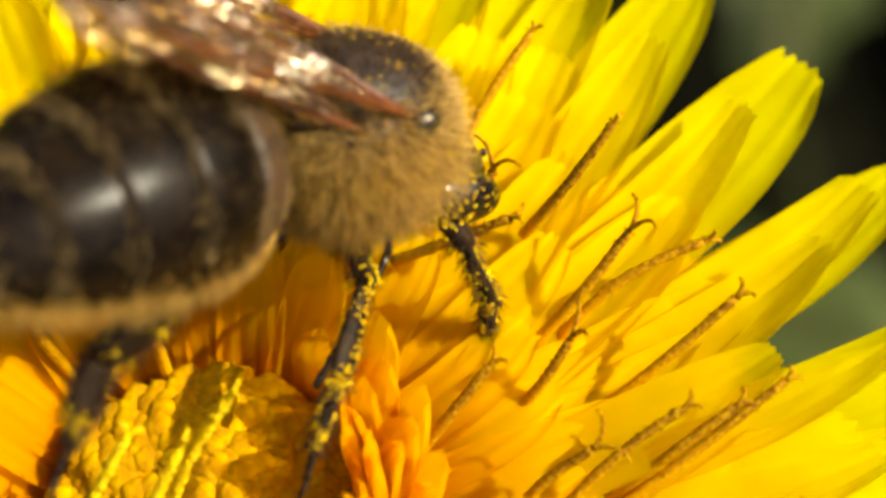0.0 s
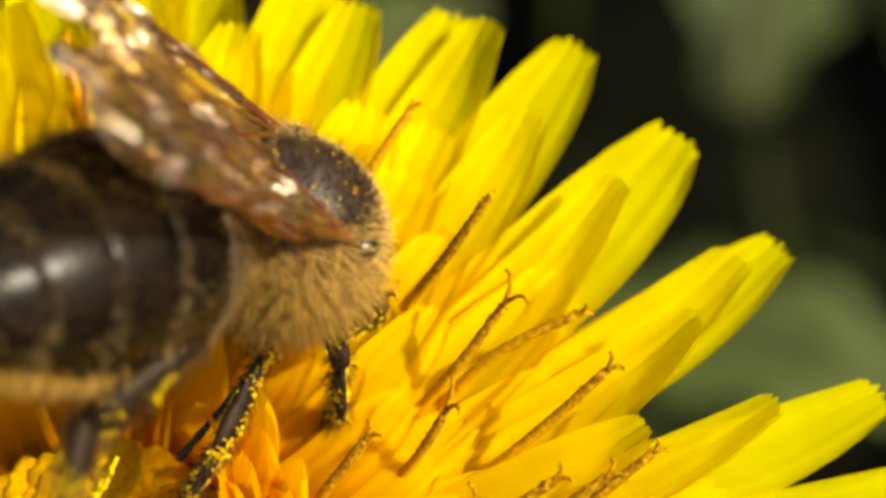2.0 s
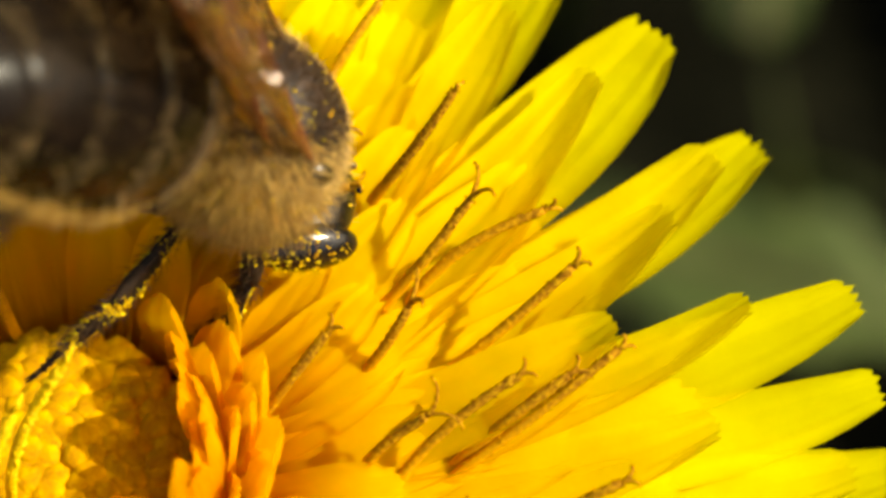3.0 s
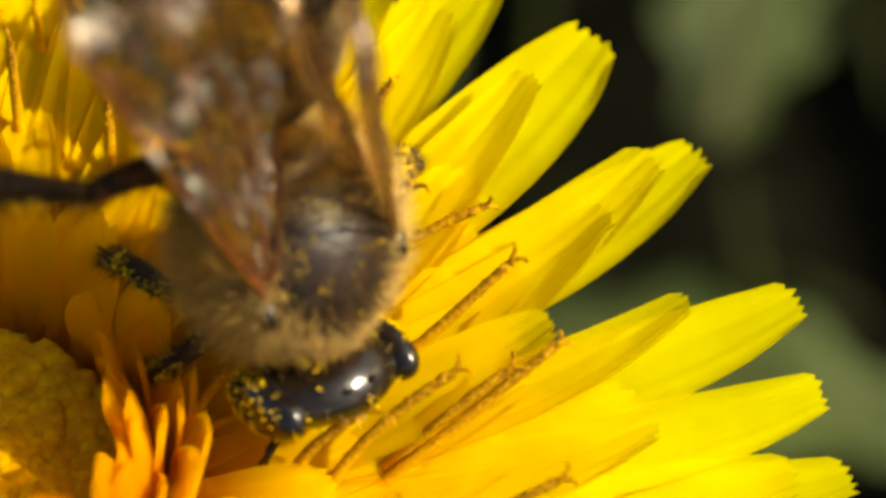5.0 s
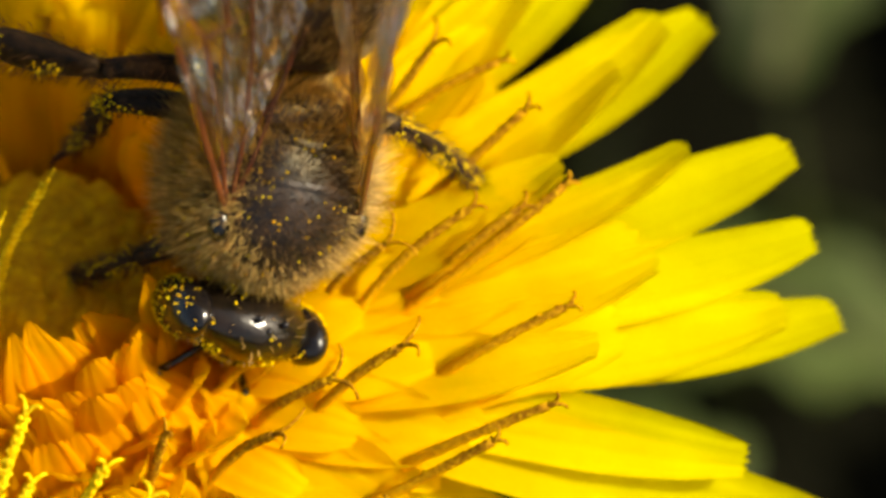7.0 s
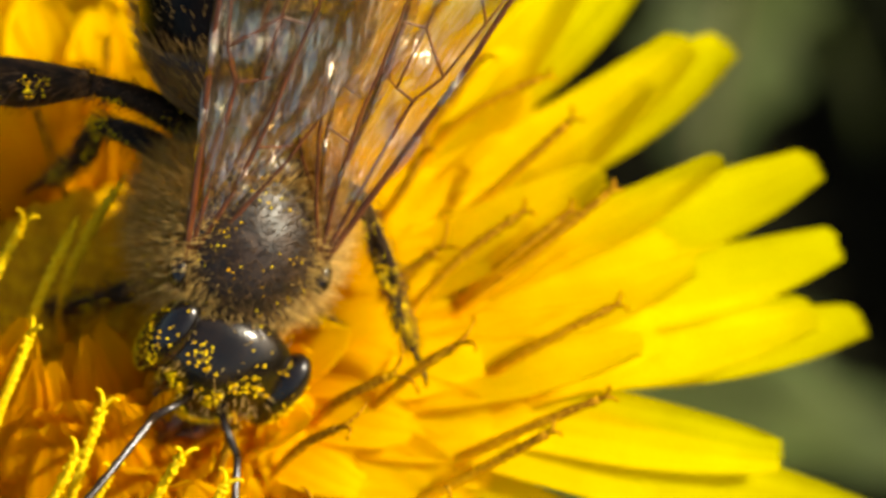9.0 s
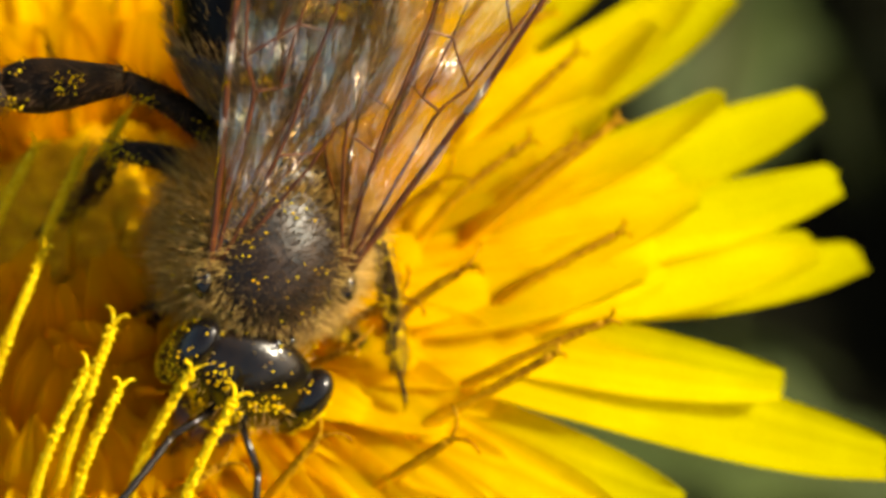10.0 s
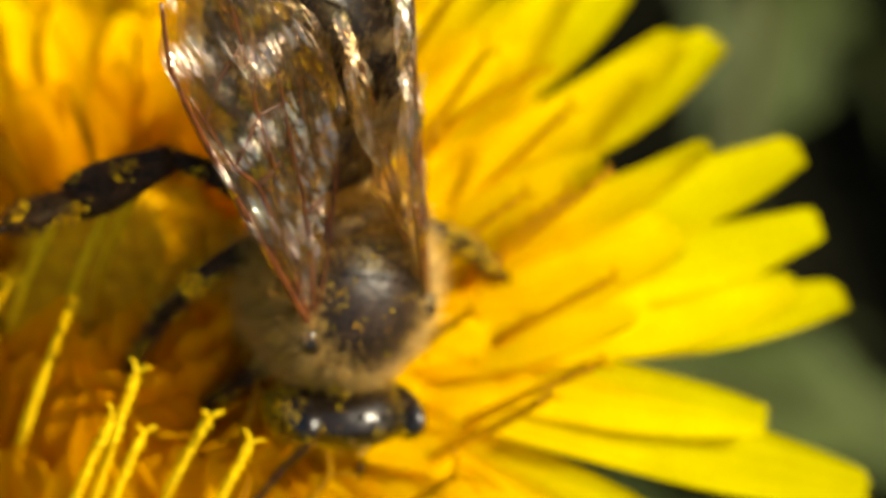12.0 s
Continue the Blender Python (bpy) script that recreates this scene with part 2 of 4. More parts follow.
def hairs(roots, ways, lengths, width, bend, rng=RNG):
    """Tapered three-sided hairs that bend along the given direction."""
    roots, ways = np.asarray(roots, float), np.asarray(ways, float)
    k = len(roots)
    ways = ways / np.linalg.norm(ways, axis=1)[:, None]
    side = np.cross(ways, rng.standard_normal((k, 3)))
    side /= np.linalg.norm(side, axis=1)[:, None]
    other = np.cross(ways, side)
    length = np.broadcast_to(lengths, k)[:, None]
    bend = np.asarray(bend, float) + 0.12 * rng.standard_normal((k, 3))
    rings = []
    for s, w in ((0.0, 1.0), (0.5, 0.75)):
        mid = roots + ways * length * s + bend * length * s * s
        for a in (0, 2.094, 4.189):
            rings.append(mid + width * w * (math.cos(a) * side + math.sin(a) * other))
    tip = roots + ways * length + bend * length
    v = np.stack(rings + [tip], 1).reshape(-1, 3)
    one = [(0, 1, 4, 3), (1, 2, 5, 4), (2, 0, 3, 5), (3, 4, 6), (4, 5, 6), (5, 3, 6)]
    f = [tuple(7 * i + j for j in q) for i in range(k) for q in one]
    return v, f


# ---------------------------------------------------------------- ground
def ground_sheet():
    """Uneven soil, fine under the flower and reaching to the horizon."""
    radii = np.concatenate([np.linspace(0, 400, 40), np.geomspace(450, 60000, 24)])
    turns = 96
    v = [(0, 0, -165)]
    for r in radii[1:]:
        for a in range(turns):
            th = 2 * np.pi * a / turns
            x, y = r * math.cos(th), r * math.sin(th)
            bump = noise.noise(Vector((x / 22, y / 22, 3))) * 5 + noise.noise(Vector((x / 6, y / 6, 9))) * 1.6
            v.append((x, y, -165 + bump * (1 if r < 500 else 1 + r / 3000)))
    f = [(0, 1 + a, 1 + (a + 1) % turns) for a in range(turns)]
    f += grid_faces(len(radii) - 1, turns, True, 1)
    tagged(new("ground", mesh("ground", v, f, SOIL)), "soil below the flower, its shade put into a near-black colour, far out of focus", "ground", kind="structure")


def blade(base, way, length, width, droop):
    """Corners and faces of one grass blade."""
    s = np.linspace(0, 1, 6)[:, None]
    way = np.asarray(way, float)
    mid = np.asarray(base, float) + way * length * s + np.array([0, 0, -1]) * droop * length * s ** 2
    side = np.cross(way, (0, 0, 1.0))
    side /= max(np.linalg.norm(side), 1e-6)
    half = width * (1 - s ** 2) + 0.05
    v = np.concatenate([mid - side * half, mid + side * half + np.array([0, 0, 0.3]), mid + np.array([0, 0, -0.35]) * half], 0)
    f = []
    for i in range(5):
        f += [(i, i + 1, 7 + i, 6 + i), (6 + i, 7 + i, 13 + i, 12 + i), (12 + i, 13 + i, i + 1, i)]
    return v, f


def grass_field():
    rng = np.random.default_rng(21)
    pieces = []
    for _ in range(900):
        r, a = 240 * math.sqrt(rng.random()), rng.random() * 2 * np.pi
        lean = rng.uniform(0.2, 0.8)
        b = rng.random() * 2 * np.pi
        way = np.array([math.cos(b) * lean, math.sin(b) * lean, 1.0])
        way /= np.linalg.norm(way)
        pieces.append(blade((r * math.cos(a), r * math.sin(a), -166), way, rng.uniform(18, 45), rng.uniform(0.8, 1.8), rng.uniform(0.2, 0.7)))
    v, f = joined(pieces)
    tagged(new("grass", mesh("grass", v, f, GRASS)), "short dark grass blades on soil coloured as if shaded", "grass", kind="stuff")


def low_leaf(m, length, width, seed):
    """A lobed basal leaf with a raised midrib, lying low over the soil."""
    rng = np.random.default_rng(seed)
    n, k = 26, 9
    s = np.linspace(0, 1, n)
    half = width * np.sin(np.pi * np.clip(s * 0.93 + 0.05, 0, 1)) ** 0.8 * (1 + 0.22 * np.sin(s * 26 + rng.random() * 6))
    u = np.linspace(-1, 1, k)
    x = s[:, None] * length + 0 * u
    y = half[:, None] * u
    z = 0.18 * half[:, None] * np.abs(u) ** 1.5 + 4 * np.sin(s * 2.6)[:, None] + 0.5 * np.sin(9 * s[:, None] + 4 * u)
    top = np.stack([x, y, z], -1).reshape(-1, 3)
    v = np.concatenate([top, top - (0, 0, 0.4)])
    f = grid_faces(n, k) + [q[::-1] for q in grid_faces(n, k, start=n * k)]
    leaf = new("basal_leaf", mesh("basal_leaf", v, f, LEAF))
    leaf.matrix_world = m
    rib_v, rib_f = tube(np.stack([s * length, 0 * s, 4 * np.sin(s * 2.6) + 0.2], 1), 0.9 * (1 - 0.8 * s), 6)
    child("midrib", mesh("midrib", rib_v, rib_f, STEM), leaf)
    return tagged(leaf, "grey-green lobed leaf lying over dark soil", "leaf", "leaves on the ground")


# ---------------------------------------------------------------- dandelion
def petal_mesh(az, rt, zt, width, e0=72.0, e1=12.0, roll=0.0, r0=2.6, z0=1.0, sway=0.0, cup=0.28, reach=0.42, blunt=0.52, foot=0.28, seed=0, n=24, k=11):
    """A strap-shaped ray floret from the receptacle to a five-toothed tip at radius rt, height zt, azimuth az."""
    rng = np.random.default_rng(1000 + seed)
    span = math.hypot(rt - r0, zt - z0)
    p0, p3 = np.array([r0, 0, z0]), np.array([rt, 0, zt])
    p1 = p0 + reach * span * np.array([math.cos(radians(e0)), 0, math.sin(radians(e0))])
    p2 = p3 - 0.38 * span * np.array([math.cos(radians(e1)), 0, math.sin(radians(e1))])
    mid = bezier(p0, p1 + (0, sway * 0.6, 0), p2 + (0, sway, 0), p3, n)
    tan = np.gradient(mid, axis=0)
    tan /= np.linalg.norm(tan, axis=1)[:, None]
    side = np.array([0.0, 1.0, 0.0]) - tan * tan[:, 1:2]
    side /= np.linalg.norm(side, axis=1)[:, None]
    nor = np.cross(tan, side)
    s = np.linspace(0, 1, n)
    turn = radians(roll) * s ** 1.5 + 0.10 * rng.standard_normal() * s
    b = side * np.cos(turn)[:, None] + nor * np.sin(turn)[:, None]
    up = nor * np.cos(turn)[:, None] - side * np.sin(turn)[:, None]
    rise = np.clip(s / 0.55, 0, 1)
    half = 0.5 * width * (foot + (1 - foot) * rise * rise * (3 - 2 * rise)) * (1 - (1 - blunt) * np.clip((s - 0.72) / 0.28, 0, 1) ** 2.0)
    u = np.linspace(-1, 1, k)
    # long shallow grooves, a channelled base and a slightly wavy edge
    groove = 0.035 * width * np.cos(2 * np.pi * 2 * u)[None] * np.clip(s * 3, 0, 1)[:, None]
    channel = (cup + 1.1 * (1 - rise))[:, None] * half[:, None] * u[None] ** 2
    wave = 0.03 * width * np.sin(7 * s[:, None] * (1 + 0.3 * rng.random()) + 5 * rng.random()) * u[None]
    lift = groove + channel + wave
    pts = mid[:, None] + b[:, None] * (half[:, None] * u[None])[..., None] + up[:, None] * lift[..., None]
    teeth = 0.042 * width * rng.uniform(0.2, 1.5, k) * np.where(np.arange(k) % 2 == 0, -1, 1) - 0.10 * width * np.abs(u) ** 4
    pts[-1] += tan[-1] * teeth[:, None] + up[-1] * (0.012 * rng.standard_normal(k))[:, None]
    pts[-2] += tan[-2] * (-0.06 * width * u ** 2)[:, None]
    # thickest along the middle, closed along the rim
    low = pts - up[:, None] * (0.07 * (1 - u ** 6)[None] * (1 - s ** 24)[:, None])[..., None]
    v = np.concatenate([pts.reshape(-1, 3), low.reshape(-1, 3)])
    f = grid_faces(n, k) + [q[::-1] for q in grid_faces(n, k, start=n * k)]
    c, sn = math.cos(radians(az)), math.sin(radians(az))
    return v @ np.array([[c, sn, 0], [-sn, c, 0], [0, 0, 1]]), f


def style_mesh(base, tip, bend, thick=0.10, fork=0.55, spread=0.42, seed=0, curl=0.35, grain=(26, 0.02, 0.045)):
    """A pollen-crusted style that leaves base, bows by bend and ends in two curled stigma arms."""
    rng = np.random.default_rng(3000 + seed)
    base, tip, bend = (np.asarray(q, float) for q in (base, tip, bend))
    way = tip - base
    span = np.linalg.norm(way)
    way = way / span
    neck = tip - way * fork
    line = bezier(base, base + way * span * 0.35 + bend, neck - way * span * 0.25 + bend * 0.5, neck, 20)
    s = np.linspace(0, 1, 20)
    body = tube(line, thick * (1.25 - 0.35 * s), 7, 0.06, rng=rng)
    tan = line[-1] - line[-2]
    tan /= np.linalg.norm(tan)
    side = np.cross(tan, rng.standard_normal(3))
    side /= np.linalg.norm(side)
    pieces = [body]
    for sign in (1, -1):
        q = np.linspace(0, 1, 9)[:, None]
        arm = neck + tan * fork * (q - 0.25 * q ** 2) + side * sign * spread * fork * (q ** 1.6) - tan * curl * fork * q ** 4 * 0.6
        pieces.append(tube(arm, thick * 0.55 * (1 - 0.45 * q[:, 0]), 6, 0.06, rng=rng))
    count = int(span * grain[0])
    at = rng.integers(4, 20, count)
    out = rng.standard_normal((count, 3))
    out /= np.linalg.norm(out, axis=1)[:, None]
    pieces.append(grains(line[at] + out * thick * 1.0, rng.uniform(grain[1], grain[2], count), rng))
    return joined(pieces)


def polar(r, az, z):
    return np.array([r * math.cos(radians(az)), r * math.sin(radians(az)), z])


def bud_mesh():
    """An unopened floret: a ribbed club with a rounded, cleft tip."""
    n, k = 9, 10
    s = np.linspace(0, 1, n)
    rad = 0.34 * np.array([0.6, 0.66, 0.74, 0.86, 0.96, 1.0, 0.98, 0.80, 0.35])
    z = np.array([-4.5, -3.2, -2.1, -1.2, -0.6, -0.2, -0.03, 0.06, 0.09])
    a = np.linspace(0, 2 * np.pi, k, endpoint=False)
    rr = rad[:, None] * (1 + 0.07 * np.cos(5 * a)[None] * (s > 0.3)[:, None])
    v = np.stack([rr * np.cos(a), rr * np.sin(a), z[:, None] + 0 * a], -1).reshape(-1, 3)
    f = grid_faces(n, k, True) + [tuple(range((n - 1) * k, n * k))]
    return v, f


def dandelion():
    flower = holder("dandelion", "bright yellow dandelion flower head in full bloom, dusted with pollen", "flower")
    rng = np.random.default_rng(11)
    count = [0]

    def petal(az, rt, zt, width, **more):
        count[0] += 1
        # the open side's florets bow towards the near side before they reach their tips
        bow = math.cos(radians(az)) * min(1.0, max(0.0, (78 - abs((az + 180) % 360 - 180)) / 35))
        if -78 < (az + 180) % 360 - 180 < -8:
            bow *= 0.4
        more["sway"] = more.get("sway", 0.0) - 1.5 * bow * min(1.0, rt / 13)
        child("petal", mesh("petal", *petal_mesh(az, rt, zt, width, seed=count[0], **more), PETAL), flower)

    # ray florets that can be told apart, outer rank first
    petal(39.1, 15.0, 4.4, 2.45, e1=6)
    petal(37.8, 13.1, 5.6, 1.75, e1=24, roll=-14)
    petal(28.4, 15.5, 3.4, 2.00, e1=4)
    petal(27.4, 14.3, 4.9, 1.80, e1=20, roll=-10)
    petal(22.8, 12.8, 5.9, 1.80, e1=24, roll=-16)
    petal(13.8, 15.8, 4.5, 1.75, e1=6)
    petal(13.6, 13.6, 5.8, 1.50, e1=22, roll=-18)
    petal(13.6, 11.0, 6.5, 1.70, e1=22, roll=-12)
    petal(7.4, 15.9, 4.1, 1.65, e1=4)
    petal(2.6, 16.4, 2.9, 1.80, e1=4)
    petal(1.4, 15.2, 4.2, 1.90, e1=12, roll=-8)
    petal(3.9, 12.6, 5.7, 1.55, e1=20, roll=-14)
    petal(-10.6, 14.6, 3.8, 1.60, e1=2, sway=0.3)
    petal(-13.8, 17.1, 2.9, 1.95, e1=-2, sway=0.2)
    petal(-5.2, 11.5, 6.0, 1.55, e1=20, roll=-10)
    petal(-24.1, 13.3, 3.6, 2.10, e1=4, sway=-0.3)
    petal(-29.6, 14.6, 3.2, 2.10, e1=2)
    petal(50.8, 15.2, 4.0, 2.20, e1=8)
    petal(57.0, 14.3, 4.8, 1.90, e1=18, roll=-10)
    petal(48.0, 12.9, 5.4, 1.80, e1=22, roll=-12)
    petal(60.5, 14.3, 4.2, 2.20, e1=10)
    petal(68.0, 13.6, 4.6, 2.00, e1=12)
    # the rest of the outer rank, round the back and the near side
    for i, az in enumerate(np.arange(75, 328, 7.2)):
        petal(az + rng.uniform(-2, 2), rng.uniform(13.6, 16.4), rng.uniform(3.4, 4.8), rng.uniform(1.9, 2.4), e1=rng.uniform(0, 14), roll=rng.uniform(-14, 14))
        petal(az + 3.6 + rng.uniform(-2, 2), rng.uniform(11.6, 13.4), rng.uniform(4.8, 5.9), rng.uniform(1.8, 2.2), e1=rng.uniform(10, 24), roll=rng.uniform(-16, 16))
    # azimuth and radius at which the open gaps between the outer florets begin
    gaps = ((44.5, 9.8), (31.5, 11.0), (17.5, 10.4), (-12.0, 9.3), (-23.0, 8.2), (63.0, 11.5))

    def clear(az, rt):
        """The reach left for a floret at az if it is to stop short of the gaps."""
        az = (az + 180) % 360 - 180
        return min([rt] + [g + 0.35 * max(0.0, abs(az - a) - 4.0) for a, g in gaps if abs(az - a) < 9.0])

    # florets that lie over the long ones: on the open side few tips show, only their smooth strips
    ranks = ((11.8, 4.9, 8.0, 1.9, 74, 8, 0.7), (10.4, 5.0, 10.0, 1.9, 76, 6, 0.7), (9.0, 5.0, 9.0, 1.6, 76, 4, 0.5), (7.6, 5.2, 9.5, 1.6, 80, 2, 0.45),
             (6.2, 5.6, 12.0, 1.5, 84, 12, 0.4), (4.9, 6.2, 15.0, 1.3, 86, 40, 0.4))
    for rank, (rt, zt, step, wide, e0, e1, blunt) in enumerate(ranks):
        for az in np.arange(0, 360, step):
            if rank >= 2 and (az < 70 or az > 205 or rank > 3):
                continue
            turn = az + rank * 3.1 + rng.uniform(-2, 2)
            petal(turn, clear(turn, rt + rng.uniform(-0.6, 0.6)), zt + rng.uniform(-0.2, 0.2), wide * rng.uniform(0.9, 1.1), e0=e0,
                  e1=e1 + rng.uniform(-4, 4), roll=rng.uniform(-10, 10), r0=2.7 - 0.05 * rank, cup=0.3, sway=rng.uniform(-0.2, 0.2), blunt=blunt)
    # smooth inner strips that arch over from the button and sink between the longer ones
    for rank, (rt, zt, wide, e0, reach) in enumerate(((10.8, 4.1, 2.2, 84, 0.5), (9.4, 4.0, 2.1, 86, 0.52))):
        for az in np.arange(-32, 212, 10.0):
            turn = az + rank * 5 + rng.uniform(-2, 2)
            petal(turn, clear(turn, rt), zt, wide, e0=e0, e1=-14, reach=reach, r0=2.7, cup=0.16, roll=rng.uniform(-6, 6), blunt=0.9)

    # broad smooth florets that stand round the button as a wall, and lie out over the open side
    for az in np.arange(62, 208, 8.5):
        petal(az + rng.uniform(-2, 2), 5.4 + rng.uniform(-0.3, 0.3), 6.3 + rng.uniform(-0.3, 0.3), 1.35, e0=80, e1=52, r0=2.95, z0=2.2, cup=0.05, blunt=0.6, foot=0.7, roll=rng.uniform(-4, 4))
    for rank, (rt, zt) in enumerate(((7.0, 5.3), (8.4, 5.0))):
        for az in np.arange(-34, 66, 11.0):
            turn = az + rank * 5.5 + rng.uniform(-2, 2)
            petal(turn, clear(turn, rt + rng.uniform(-0.4, 0.4)), zt + rng.uniform(-0.2, 0.2), 1.45, e0=76, e1=-4, r0=2.95, z0=2.2, cup=0.08, blunt=0.55, foot=0.6, reach=0.5, roll=rng.uniform(-5, 5))

    # upright florets with slender tips beside the button, from the near side round to the open side
    for i, az in enumerate(np.arange(-66, 54, 6.5)):
        close = az > -8
        petal(az + rng.uniform(-2, 2), (3.9 if close else 4.7) + 0.45 * (i % 3) + rng.uniform(-0.2, 0.2), (6.9 if close else 7.0) + rng.uniform(-0.4, 0.3), 1.35, e0=74 if close else 66,
              e1=68 if close else 56, r0=3.0, z0=2.2, cup=0.12, blunt=0.35, foot=0.6, roll=rng.uniform(-8, 8))
    # tall closed florets that stand close against the button and shade it
    for i, az in enumerate(np.arange(-98, 44, 6.0)):
        petal(az + rng.uniform(-2, 2), 3.0 + 0.35 * (i % 2) + rng.uniform(-0.15, 0.15), 7.5 + 0.35 * (i % 3) + rng.uniform(-0.25, 0.25) - 0.03 * max(az, 0), 1.15, e0=84,
              e1=92, r0=3.1, z0=2.2, cup=0.25, blunt=0.3, foot=0.7, roll=rng.uniform(-8, 8))

    # long closed florets on the near side that lean in over the button
    for rank, (rt, zt) in enumerate(((2.7, 7.0), (1.7, 7.5))):
        for az in np.arange(222, 330, 7.0):
            turn = az + 3.5 * rank + rng.uniform(-1.5, 1.5)
            petal(turn, rt + rng.uniform(-0.3, 0.4), zt - (0.5 if turn > 296 else 0) + rng.uniform(-0.3, 0.3), 1.15 * rng.uniform(0.85, 1.15), e0=92, e1=132, r0=4.3, z0=2.4, cup=-0.22,
                  blunt=0.2, foot=0.75, roll=rng.uniform(-8, 8))

    # near-side florets that bulge out and lean in over the button like overlapping staves
    for rank, (rt, zt, wide, e0, e1) in enumerate(((8.6, 5.0, 1.6, 62, 30), (4.4, 6.4, 1.5, 20, 120), (3.0, 6.9, 1.3, 24, 134))):
        for az in np.arange(206, 332, 8.0):
            petal(az + rank * 4.1 + rng.uniform(-1.5, 1.5), rt + rng.uniform(-0.2, 0.3), zt + rng.uniform(-0.2, 0.2), wide * rng.uniform(0.9, 1.1), e0=e0,
                  e1=e1 + rng.uniform(-4, 4), roll=rng.uniform(-6, 6), r0=3.3 - 0.1 * rank, cup=-0.2, sway=rng.uniform(-0.15, 0.15), blunt=0.12, foot=0.6, reach=0.62)

    made = [0]

    def style(r, az, z, lean=4.4, drop=2.0, bow=0.0, **more):
        """A style whose tip stands at (r, az, z) and whose foot lies lean further in and drop further down."""
        made[0] += 1
        tip = polar(r, az, z + 0.1)
        base = polar(r - lean, az + rng.uniform(-3, 3), z - drop)
        bend = np.array([0, 0, bow]) + 0.12 * rng.standard_normal(3)
        child("style", mesh("style", *style_mesh(base, tip, bend, seed=made[0], **more), STYLE), flower)

    def bent_style(tip, foot, **more):
        """A style seen from its tip down to where it leaves the florets; both ends as radius, azimuth and height."""
        made[0] += 1
        tip, foot = polar(*tip), polar(*foot)
        base = foot + (foot - tip) * 0.55 - (0, 0, 0.9)
        child("style", mesh("style", *style_mesh(base, tip, np.array([0, 0, 0.4]) + 0.24 * rng.standard_normal(3), seed=made[0], **more), STYLE), flower)

    # styles that can be told apart
    wide_fork = dict(fork=0.95, spread=0.6)
    bent_style((10.5, 40.9, 8.1), (9.0, 42.1, 6.8), fork=0.4)
    bent_style((11.5, 56.3, 6.6), (9.2, 56.8, 5.6), fork=0.4)
    bent_style((8.8, 49.6, 7.6), (7.8, 48.0, 6.8), **wide_fork)
    bent_style((8.1, 39.9, 7.4), (6.7, 48.3, 6.8))
    bent_style((10.1, 32.3, 7.4), (8.1, 30.8, 6.2), **wide_fork)
    bent_style((11.0, 27.4, 6.7), (8.7, 27.7, 5.8), fork=0.5)
    bent_style((11.0, 20.4, 7.1), (8.3, 17.5, 5.8))
    bent_style((8.0, 23.7, 7.4), (6.5, 20.9, 6.0), **wide_fork)
    bent_style((6.2, 23.7, 7.4), (4.5, 18.9, 6.0))
    bent_style((7.8, 8.2, 7.4), (6.4, 2.1, 6.0), **wide_fork)
    bent_style((9.4, 10.6, 7.2), (7.3, 2.4, 6.0))
    bent_style((11.3, 11.2, 7.0), (8.3, 3.9, 5.7), fork=0.45)
    bent_style((10.4, 10.0, 6.9), (8.4, 5.3, 5.9))
    bent_style((8.3, -7.8, 7.5), (6.7, -17.2, 6.2), **wide_fork)
    bent_style((7.2, -16.8, 7.8), (5.9, -22.6, 6.6), **wide_fork)
    bent_style((6.6, -27.0, 7.7), (5.6, -40.0, 6.2), **wide_fork)
    bent_style((4.7, -42.7, 7.8), (5.0, -60.0, 5.5))
    bent_style((11.2, -1.5, 6.8), (9.0, -6.9, 5.8))
    bent_style((11.2, -12.4, 7.0), (9.0, -19.4, 6.0))
    bent_style((10.3, -17.7, 7.0), (8.4, -27.6, 6.0), fork=0.45)
    bent_style((7.1, -42.0, 7.4), (6.8, -53.0, 6.2), **wide_fork)
    bent_style((6.6, -58.6, 7.6), (6.1, -69.8, 6.4), **wide_fork)
    bent_style((9.3, -30.2, 6.9), (8.3, -38.5, 6.0), **wide_fork)
    # long fresh styles that lean in over the button from the near side
    tips = [(-0.8, 0.8, 9.0), (0.2, 0.6, 9.0), (-0.4, -1.6, 9.0), (1.1, -3.1, 9.0), (0.6, -4.1, 9.0), (1.2, -4.4, 8.8), (2.6, -4.1, 9.0), (3.5, -4.7, 9.0), (1.0, 1.5, 9.0), (-1.9, -1.0, 8.8)]
    tips += [(rng.uniform(-4.6, -0.6), rng.uniform(-6.5, -1.5), rng.uniform(8.0, 8.8)) for _ in range(5)]
    for x, y, z in tips:
        made[0] += 1
        tip = np.array([x, y, z])
        foot = tip + (-1.7 + rng.uniform(-0.4, 0.3), -2.9 + rng.uniform(-0.5, 0.5), -4.4)
        child("style", mesh("style", *style_mesh(foot, tip, np.array([-0.5, -0.3, 0.5]) + 0.25 * rng.standard_normal(3), 0.10, 0.6, 0.45, made[0], grain=(40, 0.025, 0.065)), FRESH_STYLE), flower)
    # the rest of the ring
    for _ in range(26):
        az = rng.uniform(72, 212)
        r = rng.uniform(4.0, 11.5)
        style(r, az, 8.6 - 0.2 * r + rng.uniform(-0.4, 0.4), lean=0.28 * r, drop=3.6)

    # the domed button of unopened florets
    one = mesh("floret_bud", *bud_mesh(), BUD)
